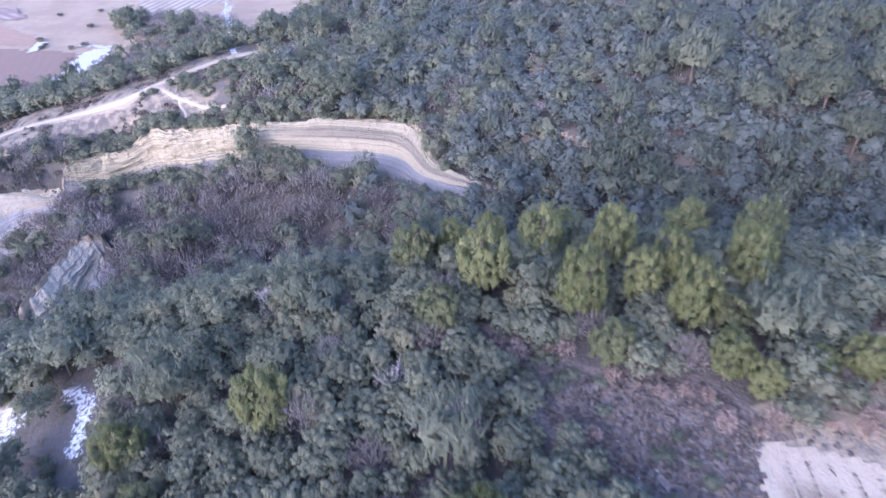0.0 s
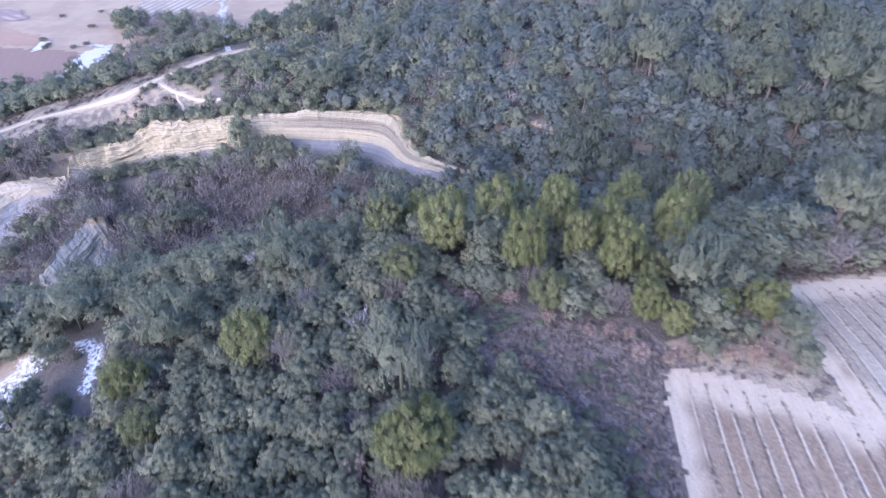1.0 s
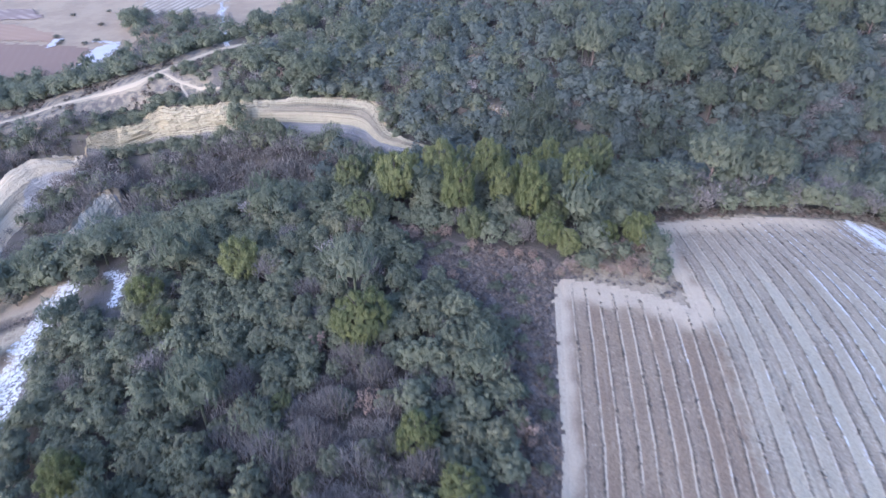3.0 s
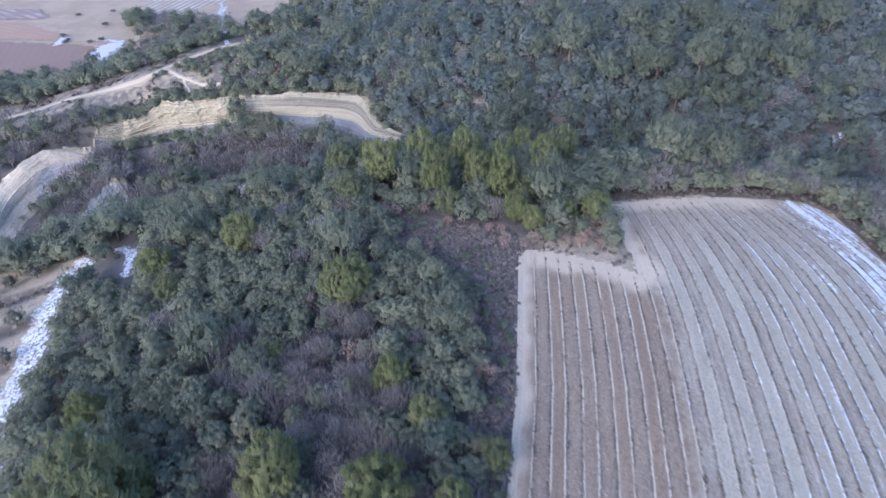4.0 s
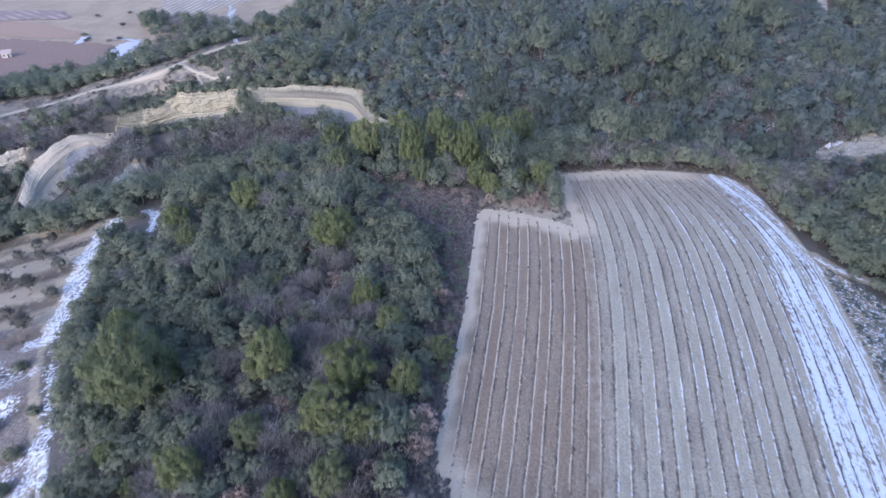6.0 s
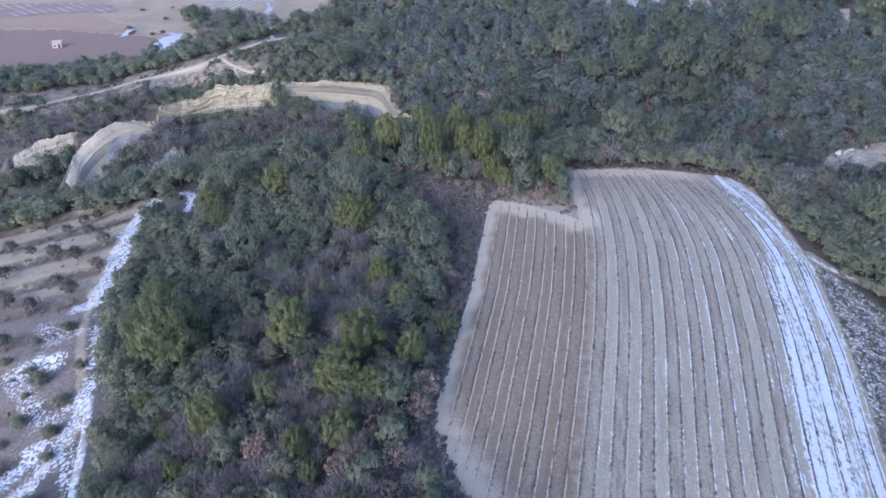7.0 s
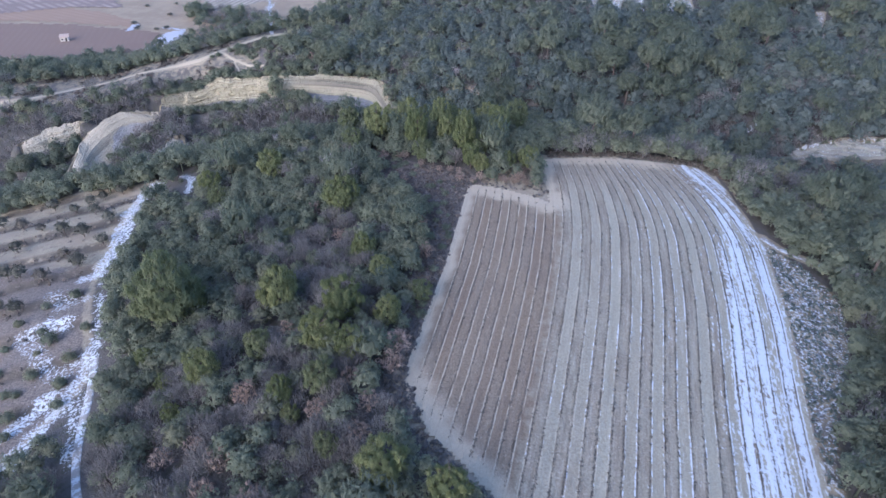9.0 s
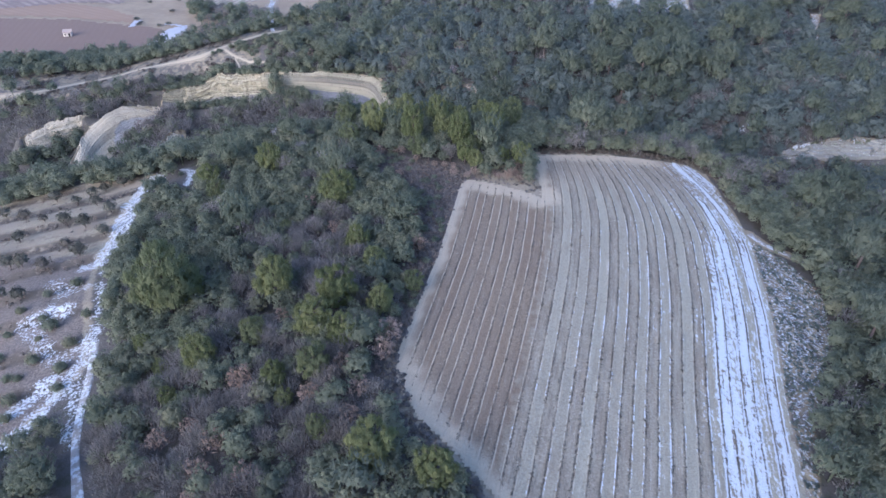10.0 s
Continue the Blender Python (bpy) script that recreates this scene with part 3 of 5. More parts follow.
# ---- mesh helpers ----
def mesh_of(name, verts, faces, mat, smooth=False, attrs=None, uv=None, normals=None):
    """A mesh from arrays of places and of faces, all with the same number of corners."""
    verts, faces = np.asarray(verts, np.float32), np.asarray(faces, np.int32)
    me = bpy.data.meshes.new(name)
    count, corners = faces.shape
    me.vertices.add(len(verts))
    me.vertices.foreach_set("co", verts.ravel())
    me.loops.add(count * corners)
    me.loops.foreach_set("vertex_index", faces.ravel())
    me.polygons.add(count)
    me.polygons.foreach_set("loop_start", np.arange(0, count * corners, corners, dtype=np.int32))
    me.polygons.foreach_set("use_smooth", np.full(count, smooth))
    for key, values in (attrs or {}).items():
        me.attributes.new(key, "FLOAT", "POINT").data.foreach_set("value", np.asarray(values, np.float32))
    if uv is not None:
        me.uv_layers.new(name="rows").data.foreach_set("uv", np.asarray(uv, np.float32)[faces.ravel()].ravel())
    me.materials.append(mat)
    me.update(calc_edges=True)
    me.validate()
    if normals is not None:
        me.attributes.new("custom_normal", "FLOAT_VECTOR", "POINT").data.foreach_set("vector", np.asarray(normals, np.float32).ravel())
    return me


def part(name, me, parent, label=""):
    ob = new(name, me)
    ob.parent = parent
    return tagged(ob, label) if label else ob


def grid_faces(rows, cols):
    k = np.arange((rows - 1) * (cols - 1))
    a = k // (cols - 1) * cols + k % (cols - 1)
    return np.stack([a, a + 1, a + cols + 1, a + cols], 1)


def box_arrays(x0, y0, z0, x1, y1, z1):
    v = [(x, y, z) for z in (z0, z1) for x, y in ((x0, y0), (x1, y0), (x1, y1), (x0, y1))]
    return np.array(v, float), np.array([(0, 3, 2, 1), (4, 5, 6, 7), (0, 1, 5, 4), (1, 2, 6, 5), (2, 3, 7, 6), (3, 0, 4, 7)])


# ---- the ground ----
def spread(lo, hi, step, reach):
    """Even steps from lo to hi, then growing ones to reach on both sides."""
    core = np.arange(lo, hi + step / 2, step)
    out, d = [], step
    while sum(out) < reach:
        d *= 1.22
        out.append(d)
    run = np.cumsum(out)
    return np.concatenate([lo - run[::-1], core, hi + run])


def make_ground():
    gx, gy = np.meshgrid(spread(-125, 125, 0.8, 3500), spread(-42, 150, 0.8, 3500))
    x, y = gx.ravel(), gy.ravel()
    z = ground_z(x, y)
    z = z - 0.12 * (near(x, y, FIELD, 0.5) > 0.99)
    p = {k: prof(k, x) for k in ("rim", "foot", "edge")}
    road = np.minimum(way_off(x, y, ROAD_MAIN), 4.0 * way_off(x, y, ROAD_SPUR))
    plateau = ease(-38, -46, x) * ease(p["rim"] + 1, p["rim"] + 5, y) * ease(150, 140, y)
    dry = np.maximum.reduce([near(x, y, ORCHARD, 3.0), 1 - np.clip(road / 2.6, 0, 1), 0.42 * plateau, ease(p["edge"] + 14, p["edge"] + 26, y), near(x, y, FIELD, 0.7) * ease(48, 54, x), near(x, y, FIELD, 2.5) * ease(54, 48, x), near(x, y, NOTCH, 1.5), 1 - np.clip((way_off(x, y, TRACK_EAST) - 0.6) / 1.2, 0, 1)])
    snow = np.maximum.reduce([
        *((0.48 if 1.55 < h < 1.75 else 0.58) * ease(h + 1.3, h - 0.6, way_off(x, y, c) + 0.7 * wavy(x, y, 1.2, 2.0)) for c, h in SNOW_LINES), 0.2 * near(x, y, WEST_BANK, 1.5), 0.64 * (1 - np.clip((np.minimum(way_off(x, y, SNOW_GAP), way_off(x, y, SNOW_BIT)) - 0.5) / 1.2, 0, 1)), *(0.6 * (1 - np.clip((np.hypot((x - a) * 0.45, y - b) - 0.35) / 1.0, 0, 1)) for a, b in SNOW_SPOTS),
        near(x, y, HEATH, 0.6) * 0.48, near(x, y, SNOW_ROCKS, 1.0) * (0.24 + 0.2 * ease(106, 99, x) + 0.25 * ease(68.6, 69.6, y)),
        0.75 * (1 - np.clip(way_off(x, y, ROAD_NORTH) / 4, 0, 1)) * ease(141, 146, y),
        0.5 * (1 - np.clip(way_off(x, y, TRACK_EAST) / 2.2, 0, 1)), *((0.52 if c[0][0] > 50 else 0.42) * near(x, y, c, 1.0) for c, _ in CLEARINGS), 0.3 * near(x, y, SCRUB, 1.0) * ease(8, 12, x) * ease(16, 22, y) * ease(38, 34, y)])
    pale = np.maximum.reduce([*(near(x, y, c, w) for c, w in CLEARINGS), 0.8 * near(x, y, SNOW_ROCKS, 0.6), 0.5 * near(x, y, HEATH, 1.0), *(0.8 * np.where(on_face(x, y, c, f), 1.0, ease(1.5, 0.5, beside(x, y, c)[0])) for c, f, _, _ in FACES), 0.9 * ease(2.4, 1.6, np.hypot((x + 84.5) * 0.6, y - 110.3))])
    marl = np.where(on_face(x, y, BOWL_CREST, BOWL_FOOT) | on_face(x, y, RIB_CREST, RIB_FOOT), 0.8, 0.0)
    for crest, foot, _, _ in FACES:
        z = z - 1.2 * on_face(x, y, crest, foot)
    w = (y * 0.965 - x * 0.263) / 8.0
    terrace = near(x, y, ORCHARD, 1.0)
    fr = w - np.floor(w)
    z = z + terrace * (0.7 * (ease(0.72, 0.98, fr) - fr + 0.35))
    bank = terrace * ease(0.55, 0.7, fr) * ease(1.0, 0.9, fr)
    me = mesh_of("ground", np.stack([x, y, z], 1), grid_faces(*gx.shape), GROUND, True,
                 {"dry": dry, "plain": ease(p["edge"] + 20, p["edge"] + 32, y), "snow": snow, "pale": pale, "marl": marl, "bank": bank, "scrub": np.maximum(near(x, y, SCRUB, 2.0), near(x, y, ORCHARD, 1.0) * ease(22, 6, y))})
    return tagged(new("ground", me), "hilly winter ground of leaf litter, dry grass and snow patches", "ground", kind="structure")


make_ground()


def make_field():
    r, y = np.meshgrid(np.arange(-1.0, 18.0, 0.125), np.arange(-54, 45.2, 0.5))
    x = field_left(y) + r / PERIODS * (field_right(y) - field_left(y))
    x, y, r = x.ravel(), y.ravel(), r.ravel()
    faces = grid_faces(*np.shape(np.zeros((len(np.arange(-54, 45.2, 0.5)), len(np.arange(-1.0, 18.0, 0.125))))))
    cx, cy = x[faces].mean(1), y[faces].mean(1)
    faces = faces[inside(cx + 0.25 * wavy(cx, cy, 0.7), cy + 0.25 * wavy(cx, cy, 0.8, 3.0), FIELD)]
    rim = way_off(x, y, FIELD + FIELD[:1])
    white = np.interp(y, (-50, -7, 8, 26, 34, 42), (14.3, 14.2, 14.6, 15.4, 15.8, 16.1))
    snow = 0.02 + 0.2 * ease(6, 12, r) + 0.42 * ease(white - 1.0, white + 0.2, r) - 0.2 * ease(6, 2, r) - 0.25 * ease(3.0, 0.8, rim) * ease(15.5, 13.5, r) - 0.12 * ease(20, 34, y) * ease(12, 9, r)
    bare = ease(2.2, 0.6, rim / (1 + 0.7 * ease(36, 40, y) + 1.2 * ease(-10, -18, y) * ease(6, 3, r)) + 0.5 * wavy(x, y, 1.5)) * ease(16, 14, r)
    corner = way_off(x, y, [(22.5, 30.5), (26.5, 30), (31.5, 28), (36.3, 25.3)])
    bare = np.maximum(bare, ease(4.6, 2.4, corner + 0.8 * wavy(x, y, 1.7, 4.0)))
    me = mesh_of("field", np.stack([x, y, field_z(x, y)], 1), faces, FIELD_SOIL, True, {"snow": snow, "bare": bare}, np.stack([r, y], 1))
    return tagged(new("field", me), "stubble field in long pale rows, snow along its east side", "field", kind="structure")


make_field()


def make_road(name, pts, width, mat, label, lift=0.05):
    """A track draped over the land."""
    p = np.array(pts, float)
    for _ in range(2):
        p = np.concatenate([p[:1], np.stack([0.75 * p[:-1] + 0.25 * p[1:], 0.25 * p[:-1] + 0.75 * p[1:]], 1).reshape(-1, 2), p[-1:]])
    s = np.concatenate([[0], np.cumsum(np.hypot(*np.diff(p, axis=0).T))])
    t = np.arange(0, s[-1], 0.7)
    x, y = np.interp(t, s, p[:, 0]), np.interp(t, s, p[:, 1])
    dx, dy = np.gradient(x), np.gradient(y)
    dx, dy = dx / np.hypot(dx, dy), dy / np.hypot(dx, dy)
    side = np.array([-0.5, -0.36, -0.2, 0, 0.2, 0.36, 0.5])
    dip = np.array([-0.1, 0.02, -0.03, 0.04, -0.03, 0.02, -0.1])
    wide = width * (1 + 0.22 * wavy(t, 0 * t, 4.0, len(pts)))
    gx, gy = x[:, None] - dy[:, None] * side * wide[:, None], y[:, None] + dx[:, None] * side * wide[:, None]
    gz = ground_z(gx, gy) + lift + dip
    me = mesh_of(name, np.stack([gx.ravel(), gy.ravel(), gz.ravel()], 1), grid_faces(*gx.shape), mat, True)
    return tagged(new(name, me), label, "road", kind="structure")


make_road("road_1", ROAD_MAIN, 1.55, ROAD, "pale limestone farm track winding along the plateau")
make_road("road_2", ROAD_SPUR, 0.75, ROAD, "pale limestone side track forking off", 0.08)
make_road("footpath", FOOTPATH, 0.7, ROAD, "narrow trodden footpath over dry grass", 0.07)
make_road("road_3", ROAD_NORTH, 1.5, SNOW_ROAD, "snow-covered track down to the plain")
make_road("road_4", TRACK_EAST, 1.2, SNOW_ROAD, "narrow track along the field corner with snow", 0.06)
make_road("road_5", TRACK_WEST[7:], 1.15, SNOW_ROAD, "snow-covered forest track beside the orchard", 0.07)


def make_patch(name, pts, mat, label, lift, step=1.5):
    """Level farmland out on the plain."""
    xs, ys = [q[0] for q in pts], [q[1] for q in pts]
    gx, gy = np.meshgrid(np.arange(min(xs) - 1, max(xs) + 1, step), np.arange(min(ys) - 1, max(ys) + 1, step))
    faces = grid_faces(*gx.shape)
    x, y = gx.ravel(), gy.ravel()
    cx, cy = x[faces].mean(1), y[faces].mean(1)
    faces = faces[inside(cx + 0.7 * wavy(cx, cy, 0.9, 2.0), cy + 0.9 * wavy(cx, cy, 1.1, 5.0), pts)]
    me = mesh_of(name, np.stack([x, y, ground_z(x, y) + lift], 1), faces, mat, True)
    return tagged(new(name, me), label, "field", kind="structure")


MAUVE = furrow_material("mauve_ploughland", (0.182, 0.127, 0.092), (0.19, 0.134, 0.098), 0.3, 2.4, -0.5)
PINK = furrow_material("pinkish_ploughland", (0.255, 0.176, 0.116), (0.272, 0.19, 0.127), 1.2, 3.0, -0.4)
STRIPED = furrow_material("striped_stubble", (0.22, 0.182, 0.13), (0.36, 0.315, 0.24), -0.25, 2.6, 0.0)
WHITE = plain_material("snow_lying", (0.33, 0.325, 0.32), (0.47, 0.465, 0.46), 1.0)
make_patch("farmland_1", [(-108, 166), (-101, 176), (-98.5, 188), (-121, 193), (-150, 196), (-230, 190), (-260, 150), (-160, 148), (-118, 160)], MAUVE, "bare mauve-brown ploughed field on the plain", 0.12)
make_patch("farmland_2", [(-123, 196), (-128, 206), (-146, 216), (-190, 222), (-260, 215), (-260, 196), (-150, 199)], PINK, "bare pinkish-brown field on the plain", 0.12)
VINES = furrow_material("vine_rows", (0.2, 0.152, 0.122), (0.29, 0.232, 0.185), 0.95, 3.4, -0.6)
make_patch("farmland_4", [(-190, 205), (-164, 220), (-140, 223), (-150, 236), (-205, 230)], VINES, "vineyard in dark winter rows on the plain", 0.2)
make_patch("farmland_3", [(-97, 222), (-106, 228), (-112, 262), (-60, 262), (-82, 240)], STRIPED, "striped stubble field with snow between rows", 0.12)
make_patch("snow_strip", [(-106, 167.5), (-101, 168), (-97.5, 177), (-97.5, 186), (-99, 194), (-103, 194), (-105.5, 190), (-106, 182), (-103.5, 176)], WHITE, "strip of lying snow along the wood's edge", 0.24, 0.5)
make_patch("snow_strip", [(-98, 194), (-101, 196), (-110, 197.5), (-108, 195.5)], WHITE, "thin strip of lying snow at the field bank", 0.24, 0.5)
make_patch("snow_strip", [(-122, 190), (-120, 191), (-121, 199), (-124, 199)], WHITE, "small snow patch in a field ditch", 0.26, 0.5)


def make_face(name, crest, foot, mat, label, worn, crust, step=0.35, rows=44, belly=0.9):
    """A bedded rock face between crest and foot: ledges, gullies and a ragged crest. worn and crust are given by easting."""
    c, f = np.array(crest, float), np.array(foot, float)
    s = np.concatenate([[0], np.cumsum(np.hypot(*np.diff(c[:, :2], axis=0).T))])
    t = np.arange(0, s[-1] + step / 2, step)

    def smooth(values):
        return sum(np.interp(t + d, s, values) for d in (-2.2, -1.1, 0, 1.1, 2.2)) / 5

    top, low = np.stack([smooth(c[:, k]) for k in range(3)], 1), np.stack([smooth(f[:, k]) for k in range(3)], 1)
    out = (low - top) * np.array([1, 1, 0])
    out /= np.linalg.norm(out, axis=1, keepdims=True)
    v = np.linspace(0, 1, rows)
    gt, gv = np.meshgrid(t, v, indexing="ij")
    wear = worn(top[:, 0])[:, None]
    bow = (0.7 * np.sin(t / 3.1) + 0.5 * wavy(t, 0 * t, 1.1, 3.0) + 0.35 * np.sin(t / 1.7 + 1))[:, None] * wear
    shape = gv + 0.1 * np.sin(2 * np.pi * gv)
    at = low[:, None] + (top - low)[:, None] * np.stack([shape, shape, gv], 2)
    ledge = 0.25 * np.round(3.0 * np.sin(v * 31) + 2.0 * np.sin(v * 13 + 1)) / 3 + 0.12 * np.sin(v * 70)
    tall = (top - low)[:, 2][:, None]
    push = -belly * np.sin(np.pi * gv) + 0.4 * bow + 0.5 * ledge[None] * (0.5 + 0.5 * wavy(gt, gv * 3, 3.0, 1.0)) * (0.45 + 0.55 * wear)
    push = push + (0.05 + 0.3 * wear) * wavy(gt, gv * tall * 0.9, 1.5, 4.0) + (0.04 + 0.14 * wear) * wavy(gt, gv * tall, 0.5, 7.0) - 0.9 * wear * np.maximum(wavy(gt, gv * tall * 0.25, 1.9, 8.0) - 0.45, 0)
    at = at + out[:, None] * push[:, :, None]
    jag = (0.3 * wavy(t, 0 * t, 0.8, 6.0) + 0.2 * wavy(t, 0 * t, 0.35, 2.0)) * (0.4 + wear[:, 0]) + 0.4 * wavy(t, 0 * t, 2.3, 1.0)
    at[:, :, 2] += jag[:, None] * gv ** 8
    cap = at[:, -1] - 1.6 * out
    cap[:, 2] = ground_z(cap[:, 0], cap[:, 1]) - 0.3
    toe = at[:, 0] + 0.8 * out - np.array([0, 0, 2.5])
    verts = np.concatenate([toe[:, None], at, cap[:, None]], 1)
    level = np.broadcast_to(np.concatenate([[0], v, [1.0]]), verts.shape[:2])
    shell = np.broadcast_to(crust(top[:, 0])[:, None], verts.shape[:2])
    me = mesh_of(name, verts.reshape(-1, 3), grid_faces(len(t), rows + 2)[:, ::-1], mat, False, {"level": level.ravel(), "west": shell.ravel()})
    return tagged(new(name, me), label, "cliff", kind="structure")


make_face("cliff", CLIFF_CREST, CLIFF_FOOT, CLIFF, "layered cliff of yellow sandstone beds over grey marl", lambda x: ease(-26, -36, x) + 0.15, lambda x: ease(-27, -33, x), belly=0.4)
make_face("rock_face_1", BOWL_CREST, BOWL_FOOT, MARL_ROCK, "bare bowl of grey banded marl with a pale crest", lambda x: 0.12 + 0 * x, lambda x: 0.12 + 0.6 * ease(-82, -86.5, x), 0.3, 44, 0.3)
make_face("rock_face_2", WEST_CREST, WEST_FOOT, MARL_ROCK, "pale crumbling marl slope above the ravine", lambda x: 0.8 + 0 * x, lambda x: 0.5 + 0 * x, 0.35, 30, 0.8)
make_face("rock_face_3", RIB_CREST, RIB_FOOT, MARL_ROCK, "pale bare marl rib in the ravine", lambda x: 1.1 + 0 * x, lambda x: 0.55 + 0 * x, 0.3, 36, 0.4)


def make_ledge(x, y, length, deep, tall, turn, seed, label):
    """A bedded limestone outcrop: stepped slabs with broken edges, each bed set back from the one below."""
    rng = np.random.default_rng(seed)
    ang = np.linspace(0, 2 * np.pi, 40, endpoint=False)
    beds, verts, faces = 3, [], []
    for k in range(beds):
        shrink = 1 - 0.2 * k
        rough = 1 + 0.16 * np.sin(ang * 3 + rng.uniform(0, 6)) + 0.1 * np.sin(ang * 7 + rng.uniform(0, 6)) + rng.uniform(-0.06, 0.06, 40)
        px, py = np.cos(ang) * length * shrink * rough, np.sin(ang) * deep * shrink * rough + 0.25 * deep * k
        lean = 0.18 * py
        low, high = tall * (k / beds - 0.25), tall * (k + 1) / beds * rng.uniform(0.9, 1.05)
        for z, grow in ((low, 1.04), (high - 0.12, 1.0), (high, 0.94)):
            verts.append(np.stack([px * grow, py * grow, z + lean + 0.06 * rng.normal(size=40)], 1))
    n = len(verts)
    for k in range(beds):
        for ring in range(3 * k, 3 * k + 2):
            for i in range(40):
                j = (i + 1) % 40
                faces.append((ring * 40 + i, ring * 40 + j, (ring + 1) * 40 + j, (ring + 1) * 40 + i))
        centre = verts[3 * k + 2].mean(0) + np.array([0, 0, 0.05])
        hub = n * 40 + k
        verts.append(centre[None])
        top = (3 * k + 2) * 40
        faces += [(top + i, top + (i + 1) % 40, hub, hub) for i in range(40)]
    me = bpy.data.meshes.new("rock_outcrop")
    me.from_pydata(np.concatenate(verts).tolist(), [], [f if f[2] != f[3] else f[:3] for f in faces])
    me.materials.append(ROCK)
    ob = new("rock_outcrop", me)
    ob.matrix_world = pose(x, y, float(ground_z(x, y)) + 0.1, 0, 0, turn)
    return tagged(ob, label, "rock", "limestone outcrops")


for k, (rx, ry, rl, rd, rt) in enumerate([(97, 67, 4.5, 1.6, 1.3), (103.5, 67.5, 5.5, 1.8, 1.6), (111, 67.4, 6.0, 1.6, 1.4), (117, 69, 5.0, 1.2, 1.4), (107, 69, 4.0, 0.9, 1.0), (101.5, 68.5, 3.0, 0.8, 0.9), (94, 75.5, 3.0, 0.9, 0.8), (99.5, 77.5, 2.6, 0.8, 0.8), (89, 57, 1.8, 1.2, 1.0), (23.6, 98.6, 1.5, 0.8, 1.0)]):
    make_ledge(rx, ry, rl, rd, rt, 8 - 5 * (k % 3), k, "grey limestone ledge with snow on its beds" if k < 9 else "pale limestone outcrop beside the gully path")


def make_cabin(x, y):
    base = new("field_cabin")
    v, f = box_arrays(-2, -1.5, -0.3, 2, 1.5, 2.3)
    part("wall", mesh_of("wall", v, f, WALL), base)
    roof = np.array([(-2.3, -1.8, 2.25), (2.3, -1.8, 2.25), (2.3, 1.8, 3.1), (-2.3, 1.8, 3.1), (-2.3, -1.8, 2.37), (2.3, -1.8, 2.37), (2.3, 1.8, 3.22), (-2.3, 1.8, 3.22)])
    part("roof", mesh_of("roof", roof, f, TILE), base, "single-pitch tiled roof")
    # no real openings: near-black panels paint the shade inside door and window
    v, f = box_arrays(0.5, -1.54, 0, 1.4, -1.49, 1.9)
    part("door", mesh_of("door", v, f, SHADE), base, "doorway as a near-black panel painted like inner shade")
    v, f = box_arrays(-1.3, -1.54, 0.9, -0.5, -1.49, 1.6)
    part("window", mesh_of("window", v, f, SHADE), base)
    base.matrix_world = pose(x, y, float(ground_z(x, y)), 0, 0, 20) @ Matrix.Diagonal((0.74, 0.74, 0.74, 1))
    return tagged(base, "small pale stone cabin standing in a ploughed field", "cabin")


make_cabin(-140, 176)


# ---- trees: templates ----
def unit(rng, n):
    v = rng.normal(size=(n, 3))
    return v / np.linalg.norm(v, axis=1, keepdims=True)


def leaf_tris(centres, radii, per, size, rng, rise=0.25, ruffle=0.7, flat=0.85, middle=None):
    """Small leaf tufts over the upper side of rounded clumps: three corners for each. middle: the crown's own middle."""
    c, r = np.repeat(centres, per, 0), np.repeat(radii, per)
    d = unit(rng, len(c))
    d[:, 2] = np.where(d[:, 2] < -0.35, -d[:, 2], d[:, 2])
    at = c + d * (r * rng.uniform(0.75, 1.05, len(c)))[:, None] * np.array([1, 1, flat])
    return blades(at, d + ruffle * unit(rng, len(c)) + np.array([0, 0, rise]), outward(d, at, middle), size, rng)


def blades(at, nrm, way, size, rng):
    """Three-cornered leaf tufts at given places, facing nrm and shaded as the rounded form that they make up."""
    nrm = nrm / np.linalg.norm(nrm, axis=1, keepdims=True)
    t = np.cross(nrm, unit(rng, len(at)))
    t /= np.linalg.norm(t, axis=1, keepdims=True) + 1e-9
    b = np.cross(nrm, t)
    s = size * rng.uniform(0.7, 1.3, len(at))[:, None]
    v = np.stack([at + s * t, at - 0.55 * s * t + 0.75 * s * b, at - 0.55 * s * t - 0.75 * s * b], 1)
    v[:, 1:] = np.where((np.einsum("ij,ij->i", np.cross(v[:, 1] - v[:, 0], v[:, 2] - v[:, 0]), nrm) < 0)[:, None, None], v[:, :0:-1], v[:, 1:])
    soft = way + 0.42 * nrm + np.array([0, 0, 0.3])
    soft /= np.linalg.norm(soft, axis=1, keepdims=True)
    return v.reshape(-1, 3), np.arange(len(v) * 3).reshape(-1, 3), np.repeat(soft, 3, 0)


def outward(d, at, middle, own=0.62):
    """The way out of a clump, drawn towards the way out of the whole crown."""
    if middle is None:
        return 0.9 * d
    whole = at - middle
    return own * d + (1 - own) * whole / (np.linalg.norm(whole, axis=1, keepdims=True) + 1e-6)


